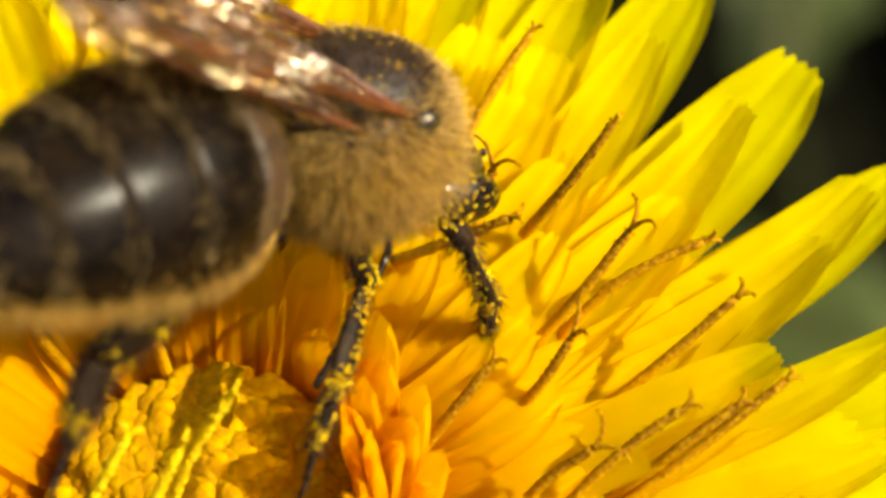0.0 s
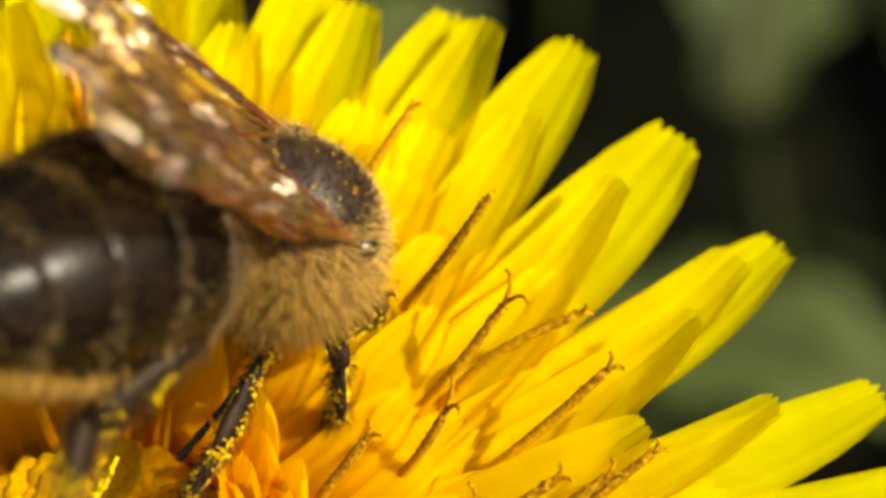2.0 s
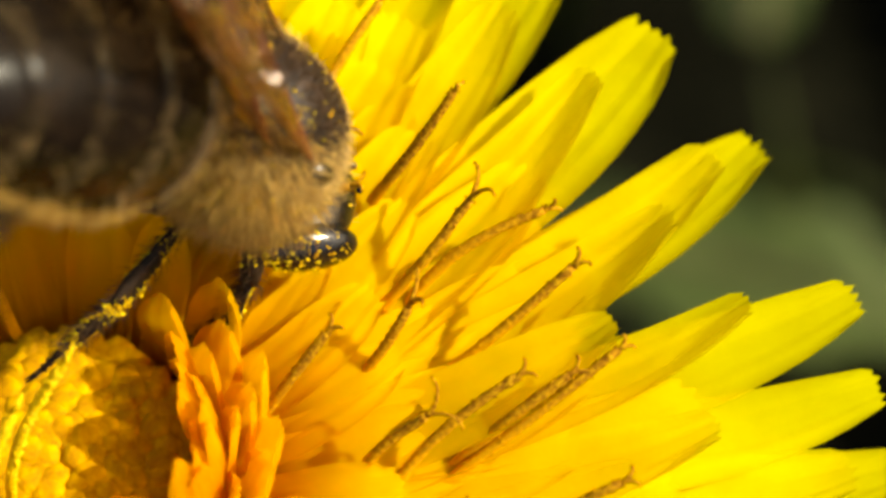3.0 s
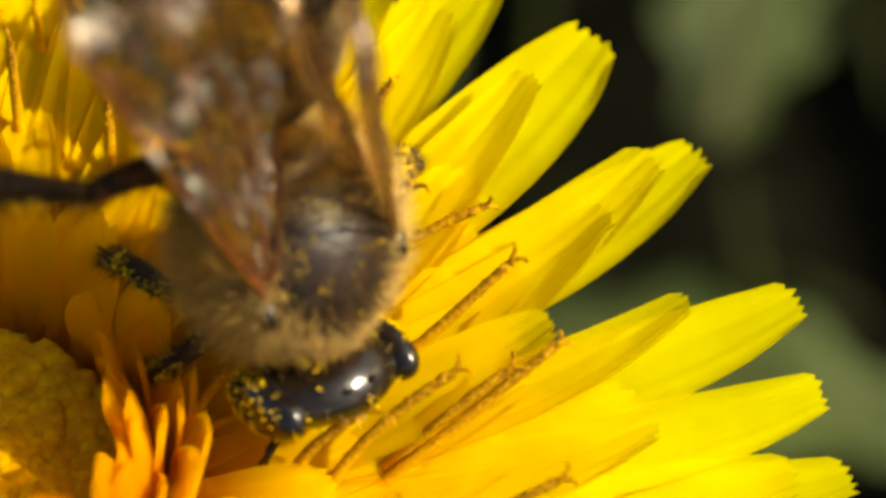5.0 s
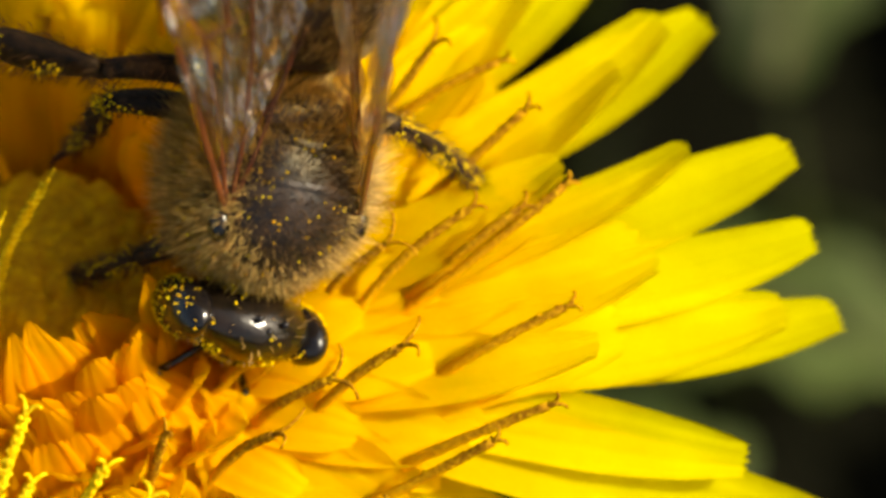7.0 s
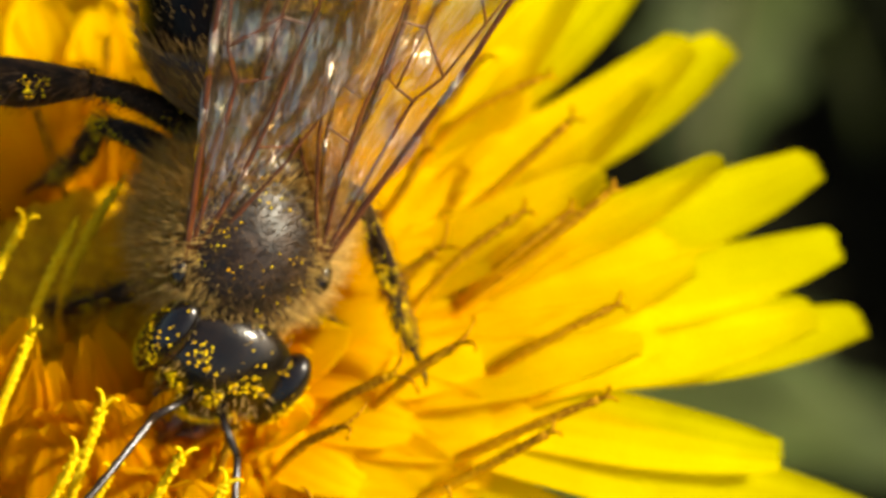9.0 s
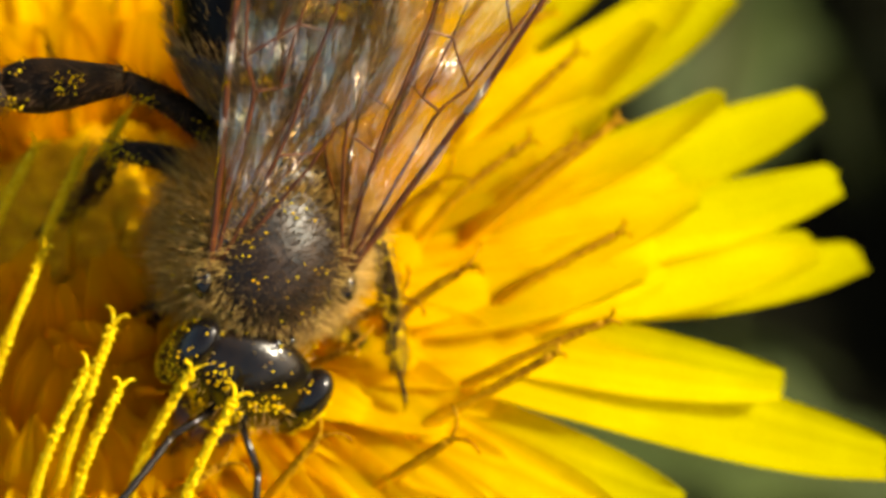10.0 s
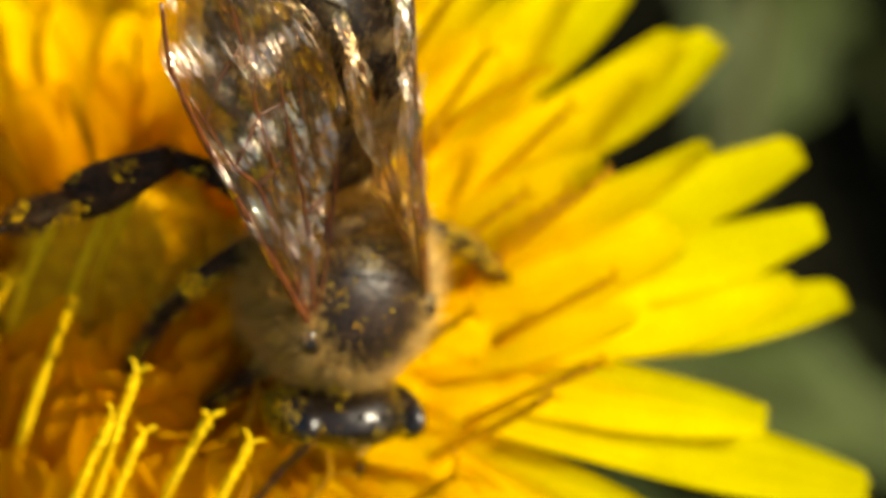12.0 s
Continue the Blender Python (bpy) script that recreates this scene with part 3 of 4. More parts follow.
    for i in range(290):
        r = 0.168 * math.sqrt(i + 0.5)
        a = i * 137.508
        p = polar(r, a, 5.35 - 0.05 * r * r + rng.uniform(-0.025, 0.025) - (0.12 if noise.noise(Vector((r * math.cos(radians(a)), r * math.sin(radians(a)), 2.0)) * 1.4) > 0.28 else 0))
        ob = child("floret_bud", one, flower)
        ob.matrix_basis = Matrix.Translation(Vector(p) * MM) @ Euler((-r * 0.05 * math.sin(radians(a)), r * 0.05 * math.cos(radians(a)), a)).to_matrix().to_4x4() @ Matrix.Scale(rng.uniform(0.88, 1.1), 4)

    # receptacle, bracts and stem
    s = np.linspace(0, 1, 14)
    prof_r = 0.9 + 3.0 * np.sin(s * 1.35) ** 0.8
    v, f = tube(np.stack([0 * s, 0 * s, -9 + 10.2 * s], 1), prof_r, 28, 0.01, up=(1, 0, 0.01))
    child("involucre", mesh("involucre", v, f, GREEN), flower, "green cup of bracts under the petals")
    for i in range(26):
        az = i * 13.85
        bv, bf = petal_mesh(az, 7.2 + rng.uniform(-0.8, 0.8), -1.2 + rng.uniform(-1.2, 1.2), 1.5, e0=20, e1=-10, r0=3.4, z0=-5.0, cup=0.3, blunt=0.2, seed=500 + i, n=10, k=5)
        child("bract", mesh("bract", bv, bf, GREEN), flower)
    q = np.linspace(0, 1, 12)
    v, f = tube(np.stack([6 * q ** 2, 3 * q ** 2, -9 - 157 * q], 1), 1.5 + 0.5 * q, 16, 0.01, up=(1, 0, 0.01))
    child("stem", mesh("stem", v, f, STEM), flower, "hollow reddish-green stem")
    return flower


ground_sheet()
grass_field()
leaf_rng = np.random.default_rng(4)
for k in range(26):
    spot = (leaf_rng.uniform(-60, 110), leaf_rng.uniform(10, 150), leaf_rng.uniform(-158, -140))
    low_leaf(pose(spot[0] * MM, spot[1] * MM, spot[2] * MM, leaf_rng.uniform(-14, 14), leaf_rng.uniform(-14, 14), leaf_rng.uniform(0, 360)), leaf_rng.uniform(20, 42), leaf_rng.uniform(4, 9), k)
dandelion()


# ---------------------------------------------------------------- honeybee
# Bee space: x ahead, y to the bee's left, z up; the thorax lies round the origin.
def blob(centre, radii, rows=20, cols=28, rough=0.0, seed=0, shape=None):
    """Corners and faces of an ellipsoid; shape may move the corners of the unit ball."""
    rng = np.random.default_rng(seed)
    th = np.linspace(0.02, np.pi - 0.02, rows)[:, None]
    ph = np.linspace(0, 2 * np.pi, cols, endpoint=False)[None]
    unit = np.stack([np.sin(th) * np.cos(ph), np.sin(th) * np.sin(ph), np.cos(th) + 0 * ph], -1).reshape(-1, 3)
    if shape:
        unit = shape(unit)
    v = unit * np.asarray(radii, float) * (1 + rough * rng.standard_normal((len(unit), 1))) + np.asarray(centre, float)
    f = [q[::-1] for q in grid_faces(rows, cols, True)]
    f += [tuple(range(cols)), tuple(range((rows - 1) * cols, rows * cols))[::-1]]
    return v, f


def ball_points(count, rng):
    u = rng.standard_normal((count, 3))
    return u / np.linalg.norm(u, axis=1)[:, None]


def thorax_shape(u):
    out = u.copy()
    out[:, 2] *= 1 - 0.10 * np.clip(-u[:, 0], 0, 1)
    out[:, 1] *= 1 - 0.16 * np.abs(u[:, 0]) ** 2
    return out


def thorax(bee):
    rad = np.array([2.0, 1.62, 1.58])
    body = child("thorax", mesh("thorax", *blob((0, 0, 0), rad, 26, 36, 0.004, 1, thorax_shape), THORAX_SKIN), bee, "dark brown thorax under dense beige fur")
    child("scutellum", mesh("scutellum", *blob((-1.42, 0, 0.86), (0.42, 0.95, 0.32), 12, 20), THORAX_SKIN), body)
    for sign in (1, -1):
        child("tegula", mesh("tegula", *blob((0.62, sign * 1.42, 0.78), (0.36, 0.22, 0.28), 10, 14), CHITIN), body, "shiny black wing-root plate")
    rng = np.random.default_rng(5)
    u = ball_points(25000, rng)
    u = u[u[:, 0] > -0.93]
    # 0 in the middle of the back, 1 and more on the flanks
    bare = np.hypot((u[:, 0] - 0.10) / 0.94, u[:, 1] / 0.96) + np.where(u[:, 2] > 0, 0, 2) + 0.07 * rng.standard_normal(len(u))
    keep = rng.random(len(u)) < np.clip(0.34 + 0.5 * bare, 0, 0.9)
    u, bare = u[keep], bare[keep]
    root = thorax_shape(u) * rad
    length = (0.15 + 0.5 * np.clip((bare - 0.66) / 0.4, 0, 1) * rng.uniform(0.55, 1.1, len(u))) * np.where(u[:, 0] > 0.75, 0.75, 1.0) * np.where(np.abs(u[:, 1]) > 0.75, 1.25, 1.0)
    way = u + 0.22 * rng.standard_normal(u.shape)
    low = u[:, 2] + 0.12 * rng.standard_normal(len(u)) < 0.2
    back = bare + 0.10 * rng.standard_normal(len(u)) < 0.74
    child("back_hair", mesh("back_hair", *hairs(root[back], way[back], length[back], 0.008, (-0.3, 0, 0), rng), BACK_HAIR), body, "short dark brown hairs", kind="stuff")
    root, way, length, low = root[~back], way[~back], length[~back], low[~back]
    child("fur", mesh("fur", *hairs(root[~low], way[~low], length[~low], 0.0085, (-0.12, 0, -0.05), rng), FUR), body, "long tawny hairs", kind="stuff")
    child("flank_fur", mesh("flank_fur", *hairs(root[low], way[low], length[low] * 1.2, 0.0085, (-0.12, 0, -0.05), rng), FLANK), body, "long golden-brown hairs", kind="stuff")
    u = ball_points(15000, rng)
    u = u[[noise.noise(Vector(p) * 3.0) > -0.02 for p in u]]
    u = u[(rng.random(len(u)) < np.clip(0.45 - 0.9 * u[:, 2], 0.04, 1))]
    child("pollen", mesh("pollen", *grains(thorax_shape(u) * (rad + rng.uniform(0.02, 0.45, (len(u), 1)) * np.where(u[:, 2:] > 0.3, 0.3, 1.0)), rng.uniform(0.014, 0.036, len(u)), rng), POLLEN), body, "yellow pollen grains caught in the fur", kind="stuff")
    return body


def head_shape(u):
    out = u.copy()
    out[:, 1] *= 1 - 0.34 * np.clip(-u[:, 2], 0, 1)
    out[:, 0] *= 1 - 0.25 * np.abs(u[:, 1])
    return out


def head(bee):
    """The head hangs from the neck; its own space is that of the bee, shifted to the neck."""
    rng = np.random.default_rng(8)
    top = child("head", mesh("head", *blob((0.85, 0, -0.25), (0.85, 1.55, 1.45), 22, 32, 0.004, 2, head_shape), CHITIN), bee, "glossy black head powdered with pollen")
    for sign in (1, -1):
        child("compound_eye", mesh("compound_eye", *blob((0.90, sign * 1.27, -0.05), (0.56, 0.44, 1.05), 22, 24), EYE), top, "glossy black oval eye")
        u = ball_points(600, rng)
        u = u[(u[:, 1] * sign > 0.1) & (rng.random(600) < np.clip(0.8 - 0.9 * u[:, 2], 0.05, 1))]
        child("eye_pollen", mesh("eye_pollen", *grains(u * (0.58, 0.46, 1.07) + (0.90, sign * 1.27, -0.05), rng.uniform(0.016, 0.038, len(u)), rng), POLLEN), top, kind="stuff")
        scape = [(1.55, sign * 0.30, -0.55), (1.95, sign * 0.6, -0.65), (2.35, sign * 0.95, -0.75)]
        flag = bezier(np.array(scape[-1]), np.array([3.1, sign * 1.2, -1.1]), np.array([3.9, sign * 1.5, -1.5]), np.array([4.7, sign * 1.8, -2.0]), 14)
        seg = 0.08 * (1 + 0.12 * np.cos(np.arange(14) * np.pi))
        child("antenna", mesh("antenna", *joined([tube(scape, (0.09, 0.08, 0.085), 8), tube(flag, seg, 8)]), CHITIN), top, "black elbowed antenna")
        jaw = [(1.1, sign * 0.55, -1.35), (1.35, sign * 0.45, -1.75), (1.4, sign * 0.1, -2.0)]
        child("mandible", mesh("mandible", *tube(jaw, (0.22, 0.18, 0.08), 8), BROWN), top, "reddish-brown mandible")
    for x, y in ((0.75, 0.0), (0.55, 0.28), (0.55, -0.28)):
        child("ocellus", mesh("ocellus", *blob((x, y, 1.18), (0.085, 0.085, 0.07), 8, 10), EYE), top)
    tongue = [(1.2, 0, -1.5), (1.35, 0, -2.2), (1.2, 0, -3.0), (1.1, 0.05, -3.6)]
    child("tongue", mesh("tongue", *tube(tongue, (0.22, 0.18, 0.11, 0.05), 8), BROWN), top, "reddish-brown tongue")
    u = ball_points(1100, rng)
    u = u[(np.abs(u[:, 1]) < 0.72) & (rng.random(len(u)) < np.clip(0.55 - u[:, 2], 0.12, 1))]
    child("face_hair", mesh("face_hair", *hairs(head_shape(u) * (0.85, 1.55, 1.45) + (0.85, 0, -0.25), u + 0.3 * rng.standard_normal(u.shape), rng.uniform(0.12, 0.3, len(u)), 0.009, (0, 0, -0.1), rng), FUR), top, kind="stuff")
    u = ball_points(7000, rng)
    u = u[[noise.noise(Vector(p) * 3.4) > 0.15 for p in u]]
    u = u[(rng.random(len(u)) < np.clip(0.25 + 0.9 * u[:, 0], 0.05, 1)) & (rng.random(len(u)) < np.clip(0.75 - u[:, 2], 0.1, 1))]
    child("pollen", mesh("pollen", *grains(head_shape(u) * (0.92, 1.61, 1.52) + (0.85, 0, -0.25), rng.uniform(0.018, 0.046, len(u)), rng), POLLEN), top, "yellow pollen grains on the face", kind="stuff")
    return top


def abdomen(bee):
    """Overlapping rings behind the waist; the space is the bee's, shifted to the waist."""
    waist = child("waist", mesh("waist", *tube([(0.5, 0, 0), (0.0, 0, 0), (-0.45, 0, -0.02), (-0.7, 0, -0.02)], (0.55, 0.32, 0.5, 0.85), 20, up=(0, 0, 1)), CHITIN), bee, "dark waist")
    rng = np.random.default_rng(9)
    ends = (0.45, 1.65, 3.0, 4.3, 5.45, 6.4, 7.2)

    def radius(x):
        return 2.12 * np.clip(np.sin(np.clip((x - 0.2) / 7.3, 0, 1) ** 0.62 * np.pi), 0, 1) ** 0.62 + 0.05

    for i in range(6):
        a, b = ends[i], ends[i + 1] + 0.22
        s = np.linspace(0, 1, 10)
        x = a + (b - a) * s
        r = radius(x) * (0.985 + 0.035 * s)
        r[-1] *= 0.97
        v, f = tube(np.stack([-x, 0 * x, 0.10 * np.sin(x * 0.5) - 0.012 * x * x], 1), r, 36, 0.0, 0.92, up=(0, 0, 1))
        ring = child("abdomen_segment", mesh("abdomen_segment", v, f, AMBER if i == 0 else RING), waist, "amber-brown first ring" if i == 0 else "glossy dark brown ring with a pale hair band")
        n = (1300, 520, 480, 400, 360, 360)[i]
        th = rng.uniform(0, 2 * np.pi, n)
        th[:n // 3] = rng.normal(np.pi / 2, 0.5, n // 3)
        band = rng.random(n) < 0.55
        xx = np.where(band, a + rng.uniform(0.02, 0.38, n), rng.uniform(a, b, n))
        rr = radius(xx) * 0.99
        th = np.where((np.sin(th) < 0.1) & (rng.random(n) < 0.75), -th, th)
        root = np.stack([-xx, rr * np.cos(th), 0.92 * rr * np.sin(th) + 0.10 * np.sin(xx * 0.5) - 0.012 * xx * xx], 1)
        way = np.stack([-0.9 + 0 * xx, np.cos(th), np.sin(th)], 1) + 0.15 * rng.standard_normal((n, 3))
        child("hair_band", mesh("hair_band", *hairs(root, way, np.where(band | (i == 0), rng.uniform(0.3, 0.55, n), 0.22), 0.010, (-0.15, 0, 0), rng), PALE), waist, kind="stuff")
    # pale fringe along the flanks
    n = 1500
    xx = rng.uniform(0.4, 6.6, n)
    sgn = rng.choice((-1, 1), n)
    th = rng.normal(-0.48, 0.12, n)
    rr = radius(xx)
    root = np.stack([-xx, sgn * rr * np.cos(th), 0.92 * rr * np.sin(th) - 0.012 * xx * xx], 1)
    child("flank_hair", mesh("flank_hair", *hairs(root, np.stack([-0.7 + 0 * xx, sgn * np.cos(th), np.sin(th)], 1), rng.uniform(0.25, 0.48, n), 0.010, (-0.2, 0, -0.1), rng), FLANK), waist, "pale golden hair fringe", kind="stuff")
    return waist


FORE_VEINS = (((0, 0.05), (2.5, 0.02), (5.0, -0.05), (7.4, 0.05), (8.7, 0.5)), ((0, 0.1), (2.2, 0.35), (3.9, 0.5), (4.6, 0.25), (6.6, 0.12)),
              ((0.1, 0.15), (1.6, 0.75), (3.2, 1.25), (4.2, 1.45), (6.0, 1.9)), ((0.15, 0.2), (1.2, 0.95), (2.4, 1.7), (3.6, 2.3)),
              ((3.9, 0.5), (4.0, 0.95), (4.2, 1.45)), ((4.6, 0.25), (5.0, 0.8), (5.3, 1.15), (6.9, 1.5)), ((4.0, 0.95), (5.3, 1.15)),
              ((5.3, 1.15), (5.2, 1.65)), ((5.9, 0.15), (6.5, 0.75), (6.9, 1.5)), ((2.6, 1.05), (2.7, 1.75)), ((6.9, 1.5), (8.0, 1.7)))
HIND_VEINS = (((0, 0.05), (2.2, 0.0), (4.4, 0.05), (6.0, 0.4)), ((0.1, 0.1), (1.6, 0.6), (2.9, 0.85), (4.6, 1.1)), ((0.15, 0.15), (1.3, 1.0), (2.6, 1.6)), ((2.9, 0.85), (2.6, 0.05)))


def wing(bee, name, length, chord, veins, sign, label):
    """A veined wing: x runs from the root to the tip, y towards the hind edge."""
    n, k = 56, 40
    s = 1 - (1 - np.linspace(0, 1, n)) ** 1.7
    # a narrow root that widens to the full chord, and a rounded tip
    tip = np.sqrt(np.clip(1 - np.clip((s - 0.74) / 0.26, 0, 1) ** 2, 0, 1))
    middle = 0.38 * chord * np.clip((s - 0.6) / 0.3, 0, 1) ** 2
    lead = -0.10 * np.sin(np.pi * s) * tip + middle * (1 - tip)
    trail = np.where(s < 0.62, chord * np.sin(np.clip(s / 0.62, 0, 1) ** 1.15 * np.pi / 2), middle + (chord - middle) * tip)
    q = np.linspace(0, 1, k)
    y = lead[:, None] + (np.maximum(trail, lead + 0.05) - lead)[:, None] * q[None]
    x = length * s[:, None] + 0 * q[None]
    z = 0.085 * np.sin(27 * q[None] + 3 * s[:, None] + 0.8 * np.sin(9 * s[:, None])) * np.clip(s * 4, 0, 1)[:, None] + 0.10 * np.sin(5 * s[:, None] + 4 * q[None]) * q[None]
    z = z + 0.055 * np.sin(17 * q[None] + 1.4 * np.sin(1.1 * x) + 0.8 * x) * np.clip(s * 5, 0, 1)[:, None] * (0.3 + 0.7 * np.sin(np.pi * q))[None] + 0.11 * np.clip(s * 4, 0, 1)[:, None] * np.sin(3.0 * x + 4 * q[None] + np.sin(1.7 * x - 6 * q[None]))
    top = np.stack([x, y * sign, z], -1).reshape(-1, 3)
    v = np.concatenate([top, top - (0, 0, 0.012)])
    f = grid_faces(n, k) + [g[::-1] for g in grid_faces(n, k, start=n * k)]
    sheet = child(name, mesh(name, v, f, MEMBRANE), bee, label)
    for j, line in enumerate(veins):
        p = np.array([(a, b * sign, 0.03) for a, b in line])
        m = np.linspace(0, len(p) - 1, 4 * len(p))
        fine = np.stack([np.interp(m, range(len(p)), p[:, c]) for c in range(3)], 1)
        thick = (0.070 if j == 0 else 0.042 if j < 4 else 0.026) * (1.15 - 0.55 * np.linspace(0, 1, len(m)))
        child("vein", mesh("vein", *tube(fine, thick, 6), BROWN), sheet)
    return sheet


def leg(bee, name, knee, ankle, toe, broad, seed):
    """One leg with its hip at the origin: thigh, shin and a jointed foot with claws."""
    rng = np.random.default_rng(seed)
    knee, ankle, toe = (np.asarray(q, float) for q in (knee, ankle, toe))
    s = np.linspace(0, 1, 8)[:, None]
    arch = knee * s + np.array([0, 0, 0.25]) * np.sin(np.pi * s)
    thigh = child(name, mesh(name, *tube(arch, (0.24, 0.27, 0.29, 0.29, 0.27, 0.25, 0.22, 0.19), 10), LEG), bee, "dark jointed leg dusted with pollen")
    shin_r = np.array([0.17, 0.20, 0.24, 0.28, 0.31, 0.33, 0.31, 0.24]) * (1.7 if broad else 0.85)
    shin = child("shin", mesh("shin", *tube(knee + (ankle - knee) * s, shin_r, 10, 0, 0.55), LEG), thigh)
    m = np.linspace(0, 1, 16)[:, None]
    foot_line = ankle + (toe - ankle) * m + np.array([0, 0, -0.15]) * np.sin(np.pi * m)
    foot_r = np.where(m[:, 0] < 0.45, (0.34 if broad else 0.17), 0.09 + 0.035 * np.cos(m[:, 0] * 50))
    way = (toe - ankle) / np.linalg.norm(toe - ankle)
    side = np.cross(way, (0, 0, 1.0))
    claws = [tube([toe, toe + way * 0.22 + side * g * 0.14, toe + way * 0.26 + side * g * 0.16 + (0, 0, -0.18)], (0.05, 0.04, 0.015), 5) for g in (1, -1)]
    child("foot", mesh("foot", *joined([tube(foot_line, foot_r, 9, 0, 0.6)] + claws), LEG), thigh)
    line = np.concatenate([arch, knee + (ankle - knee) * s, foot_line[:10]])
    girth = np.concatenate([np.full(8, 0.24), shin_r * 0.8, foot_r[:10] * 0.85])
    count = 1500 if broad else 900
    at = rng.integers(0, len(line), count)
    u = ball_points(count, rng)
    slide = (line[np.minimum(at + 1, len(line) - 1)] - line[at]) * rng.random((count, 1))
    child("leg_hair", mesh("leg_hair", *hairs(line[at] + slide + girth[at][:, None] * u, u + way * 0.8, rng.uniform(0.16, 0.34, count), 0.009, way * 0.3, rng), LEG_HAIR), thigh, "brown bristles", kind="stuff")
    count = count * 2
    at = rng.integers(0, len(line), count)
    u = ball_points(count, rng)
    slide = (line[np.minimum(at + 1, len(line) - 1)] - line[at]) * rng.random((count, 1))
    keep = np.array([noise.noise(Vector(q * 1.6)) > (0.16 if broad else -0.12) for q in (line[at] + slide + u * 0.3)])
    child("pollen", mesh("pollen", *grains((line[at] + slide + girth[at][:, None] * u * rng.uniform(0.95, 1.25, (count, 1)))[keep], rng.uniform(0.014, 0.042, count)[keep], rng), POLLEN), thigh, "clinging yellow pollen grains", kind="stuff")
    return thigh


def honeybee():
    bee = holder("honeybee", "furry brown honeybee dusted with yellow pollen, gathering on the dandelion", "bee")
    thorax(bee)
    parts = {"head": head(bee), "waist": abdomen(bee)}
    for sign, side in ((1, "left"), (-1, "right")):
        parts["fore_wing_" + side] = wing(bee, "fore_wing", 9.0, 2.9, FORE_VEINS, sign, "clear amber fore wing with brown veins")
        parts["hind_wing_" + side] = wing(bee, "hind_wing", 6.5, 1.9, HIND_VEINS, sign, "clear amber hind wing with brown veins")
        parts["fore_leg_" + side] = leg(bee, "fore_leg", (0.9, sign * 0.9, -1.0), (1.5, sign * 1.0, -2.3), (1.9, sign * 0.7, -3.7), False, 30 + sign)
        parts["middle_leg_" + side] = leg(bee, "middle_leg", (1.5, sign * 1.2, -0.4), (0.9, sign * 1.85, -2.3), (1.1, sign * 2.3, -4.0), False, 40 + sign)
        parts["hind_leg_" + side] = leg(bee, "hind_leg", (0.4, sign * 1.8, -1.7), (-1.2, sign * 2.6, -3.2), (-1.8, sign * 2.7, -5.2), True, 50 + sign)
    return bee, parts


bee, bee_parts = honeybee()


# ---------------------------------------------------------------- movement
def stance(place, ahead, up):
    """A pose at place (millimetres) whose x axis points ahead and whose z axis leans to up."""
    x = Vector(ahead).normalized()
    y = Vector(up).cross(x).normalized()
    z = x.cross(y)
    m = Matrix((x, y, z)).transposed().to_4x4()
    m.translation = Vector(place) * MM
    return m


BEE_PATH = [
    (0, (2.93, 6.09, 9.40), (0.816, 0.388, -0.430), (0.185, 0.530, 0.828)),
    (0.5, (3.26, 5.69, 9.40), (0.789, 0.414, -0.455), (0.234, 0.483, 0.844)),
    (1, (3.61, 5.73, 9.40), (0.621, 0.552, -0.556), (0.440, 0.342, 0.831)),
    (1.5, (4.20, 5.71, 9.30), (0.722, 0.319, -0.613), (0.487, 0.395, 0.779)),
    (2, (3.98, 5.82, 9.20), (0.667, 0.302, -0.682), (0.550, 0.419, 0.723)),
    (2.5, (3.98, 6.13, 9.20), (0.639, 0.211, -0.740), (0.593, 0.478, 0.648)),
    (3, (4.05, 5.60, 9.20), (0.578, -0.001, -0.816), (0.776, 0.312, 0.549)),
    (3.5, (5.10, 4.75, 9.20), (0.519, -0.164, -0.839), (0.855, 0.088, 0.512)),
    (5.3, (6.75, 2.75, 8.90), (0.129, -0.760, -0.637), (0.551, -0.480, 0.683)),
    (5.5, (7.08, 2.36, 8.90), (0.026, -0.814, -0.579), (0.545, -0.474, 0.691)),
    (6, (6.75, 1.55, 8.90), (-0.164, -0.835, -0.524), (0.540, -0.520, 0.661)),
    (6.5, (5.86, 1.10, 8.90), (-0.177, -0.826, -0.536), (0.538, -0.537, 0.649)),
    (7, (5.33, 1.17, 8.90), (-0.116, -0.830, -0.546), (0.535, -0.515, 0.669)),
    (9, (3.50, 0.12, 8.90), (-0.111, -0.828, -0.551), (0.360, -0.550, 0.754)),
    (9.5, (3.65, -1.45, 8.90), (-0.075, -0.815, -0.576), (0.351, -0.561, 0.749)),
    (10, (3.88, -1.82, 8.90), (-0.109, -0.810, -0.576), (0.358, -0.573, 0.738)),
    (10.5, (5.08, -1.55, 8.90), (-0.112, -0.796, -0.594), (0.451, -0.575, 0.684)),
    (11, (4.64, -2.84, 8.90), (0.163, -0.762, -0.626), (0.542, -0.461, 0.702)),
    (11.5, (4.85, -2.52, 8.90), (0.148, -0.764, -0.629), (0.549, -0.466, 0.694)),
    (12, (5.26, -1.57, 8.90), (0.139, -0.777, -0.614), (0.551, -0.455, 0.700)),
]

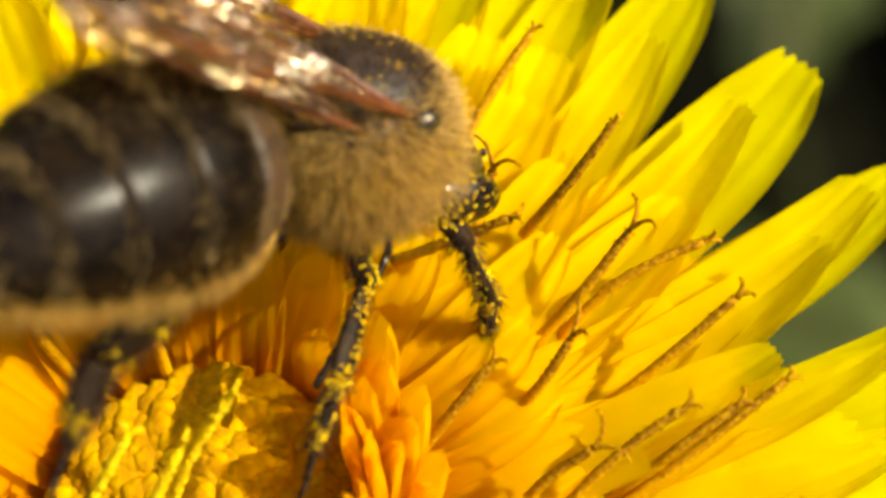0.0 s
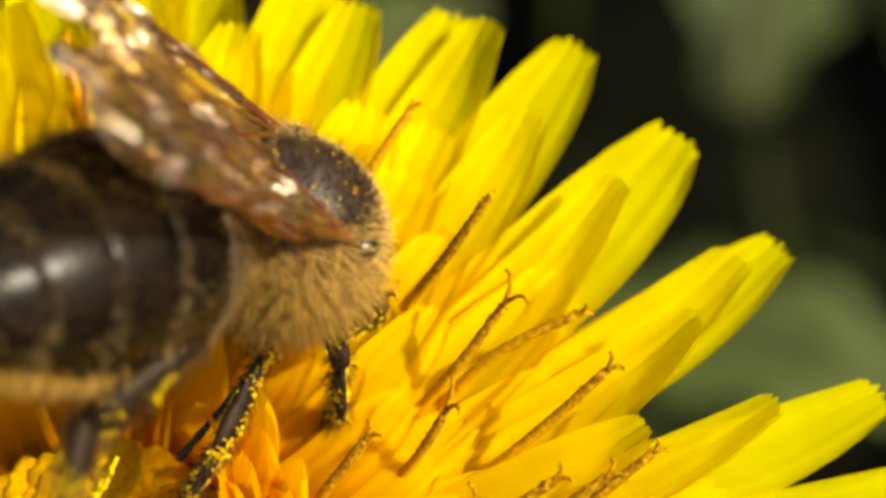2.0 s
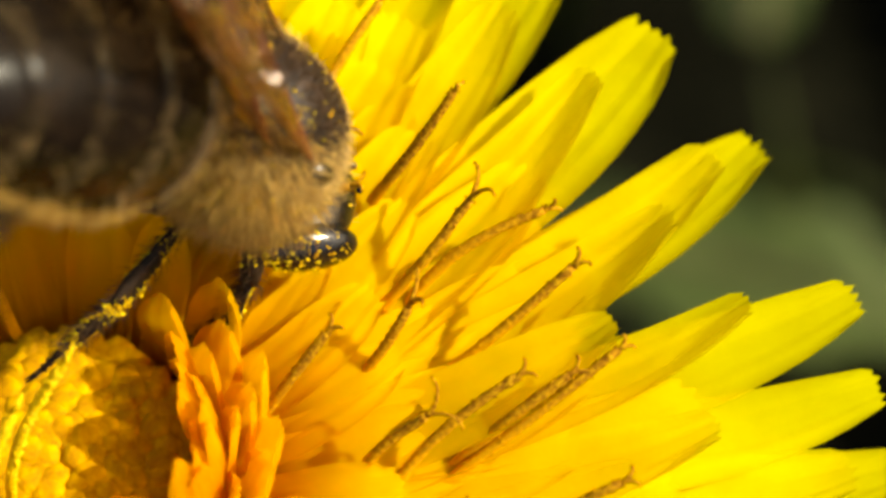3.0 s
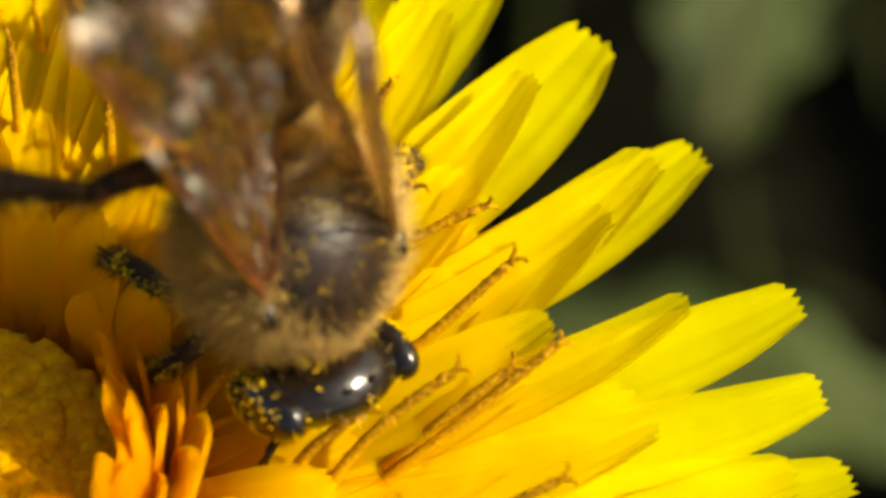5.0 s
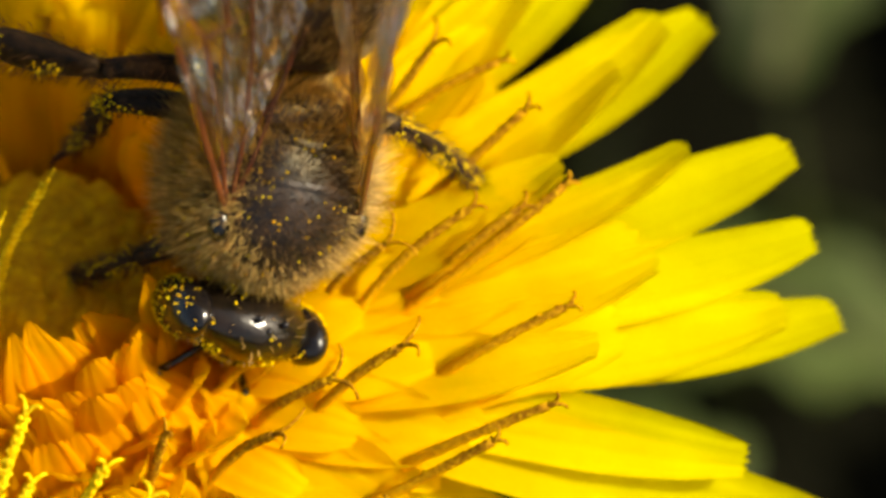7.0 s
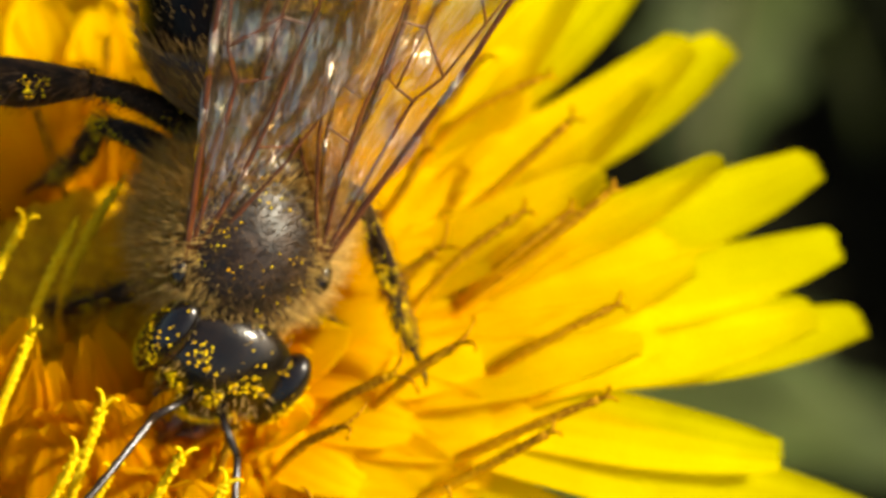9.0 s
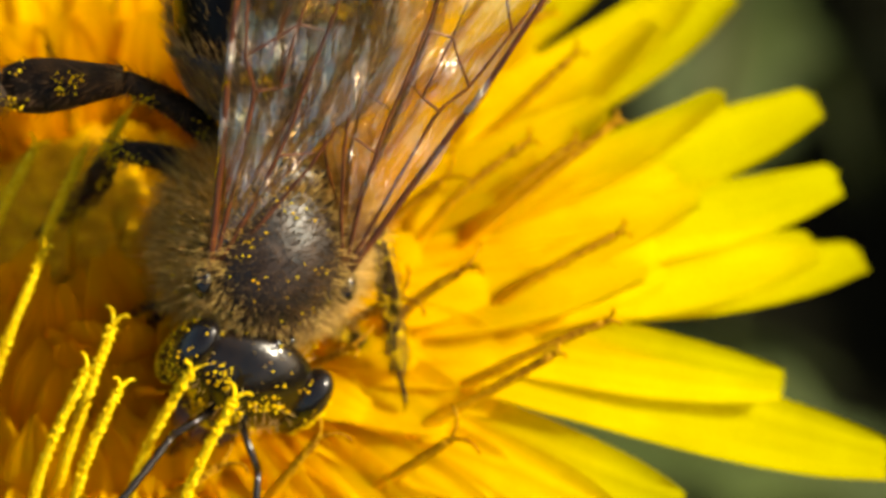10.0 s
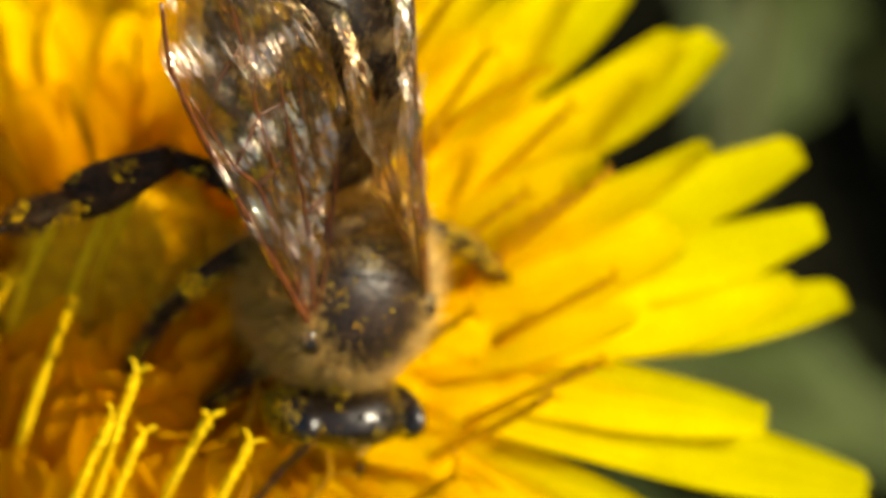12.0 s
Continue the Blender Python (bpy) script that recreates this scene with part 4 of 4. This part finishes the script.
# seconds, turn of the head to its left, nod down
HEAD_PATH = [(0, 0, 104), (1.5, 0, 100), (2.5, 0, 96), (3, 0, 56), (3.5, 0, 30), (5.3, -4, 12), (7, -14, 2), (8.4, -20, -20), (9, -24, -50), (9.5, -20, -34), (10, -22, -42), (10.5, -12, 0), (11, -8, 12), (12, -14, 10)]
# seconds, sideways swing and lift of the abdomen
WAIST_PATH = [(0, 16, 10), (1, 14, 8), (2.5, 14, 8), (3, 22, 6), (3.5, 28, 2), (5.3, 0, 4), (7, 0, 4), (9, 6, 4), (10.5, 0, 4), (12, 0, 4)]
# seconds, spread of the right and of the left pair of wings, their lift, and how far the left pair is turned down along the flank
WING_PATH = [(0, 10, 14, 31, 0), (0.5, 8, 14, 31, 0), (1, 9, 15, 33, 0), (1.5, 10, 16, 28, 0), (2.5, 10, 14, 25, 0), (3.5, 18, 6, 26, 20), (5.3, 26, -6, 21, 48), (7, 28, -6, 20, 50),
             (9, 2, 24, 19, 0), (10, 4, 24, 19, 0), (10.7, 22, 0, 19, 34), (12, 26, -4, 19, 46)]
HIPS = {"fore_leg": (0.9, 0.8, -1.15), "middle_leg": (-1.0, 1.0, -1.0), "hind_leg": (-1.75, 0.9, -0.7)}
# seconds, swing ahead, lift and twist of each leg
LEG_PATH = {
    "fore_leg_left": [(0, 0, 0, 0), (0.5, 12, 10, 0), (1, -6, 4, 0), (2, 8, 0, 0), (3.5, 0, 8, 0), (5.3, 6, 6, 0), (7, -6, 12, 0), (9, 2, 40, 0), (9.5, 6, 46, 0), (10, 4, 42, 0), (11, -4, 30, 0), (12, 0, 30, 0)],
    "fore_leg_right": [(0, 4, 4, 0), (0.5, -8, 0, 0), (1, 8, 8, 0), (2, -6, 4, 0), (3.5, 6, 0, 0), (5.3, -4, 8, 0), (7, 6, 12, 0), (9, -6, 18, 0), (10, 6, 12, 0), (11, -4, 18, 0), (12, 4, 14, 0)],
    "middle_leg_left": [(0, 0, 0, 0), (1, 10, 6, 0), (2, -6, 0, 0), (3.5, 8, 8, 0), (5.3, -10, 20, -40), (7, -26, 17, -75), (9, -10, 0, -90), (9.5, -6, -5, -92), (10, 10, 12, -76), (10.5, 20, 26, -62), (11, -30, 0, -68), (12, -20, 10, -60)],
    "middle_leg_right": [(0, 51, -22, 48), (0.5, 33, -22, 26), (1, 36, 0, 30), (1.5, 39, -17, 38), (2.5, 49, -12, 25), (3.5, 60, -18, 22), (5.3, -10, -24, -20), (5.5, -30, -28, -30), (7, -75, -45, -8), (9.5, -100, -48, -14), (10.5, -72, -50, -26), (11, -62, -36, -32), (12, -65, -44, -38)],
    "hind_leg_left": [(0, 0, 0, 0), (1, -8, 8, 0), (2, 6, 2, 0), (3.5, -4, 6, 0), (5.3, -36, -10, 0), (9, -44, -16, 0), (12, -40, -14, 0)],
    "hind_leg_right": [(0, -72, 35, -35), (0.5, -59, 54, -46), (1, -56, 50, -40), (1.5, -51, 52, -42), (2.5, -37, 65, -50), (3.5, -30, 80, -64), (5.3, -8, 40, -66), (5.5, -5, 36, -66), (7, -28, 22, -72), (9.5, -23, 44, -112), (10.5, -30, 45, -130), (11, -24, 62, -140), (12, -20, 66, -142)],
}


def motions():
    """Keys the bee and its moving parts."""
    walk(bee, [(t, stance(p, a, u)) for t, p, a, u in BEE_PATH])
    neck = Vector((1.95, 0, -0.35)) * MM
    walk(bee_parts["head"], [(t, Matrix.Translation(neck) @ pose(0, 0, 0, 0, nod, turn)) for t, turn, nod in HEAD_PATH])
    waist = Vector((-1.95, 0, -0.1)) * MM
    walk(bee_parts["waist"], [(t, Matrix.Translation(waist) @ pose(0, 0, 0, 0, lift, swing)) for t, swing, lift in WAIST_PATH])
    for sign, side, col in ((1, "left", 2), (-1, "right", 1)):
        fore, hind = Vector((0.45, sign * 1.40, 0.88)) * MM, Vector((-0.5, sign * 1.34, 0.76)) * MM
        # a wing's own x runs to its tip: folded it points back, its hind edge towards the middle
        walk(bee_parts["fore_wing_" + side], [(row[0], Matrix.Translation(fore) @ pose(0, 0, 0, 0, 0, 180 - sign * row[col]) @ pose(0, 0, 0, sign * 8 + (row[4] if sign > 0 else 0), -row[3], 0)) for row in WING_PATH])
        walk(bee_parts["hind_wing_" + side], [(row[0], Matrix.Translation(hind) @ pose(0, 0, 0, 0, 0, 180 - sign * (row[col] - 12)) @ pose(0, 0, 0, sign * 6 + (row[4] if sign > 0 else 0), -row[3] * 0.95, 0)) for row in WING_PATH])
        for kind, (x, y, z) in HIPS.items():
            hip = Vector((x, sign * y, z)) * MM
            walk(bee_parts[kind + "_" + side], [(t, Matrix.Translation(hip) @ pose(0, 0, 0, sign * lift, twist, -sign * ahead)) for t, ahead, lift, twist in LEG_PATH[kind + "_" + side]])


motions()
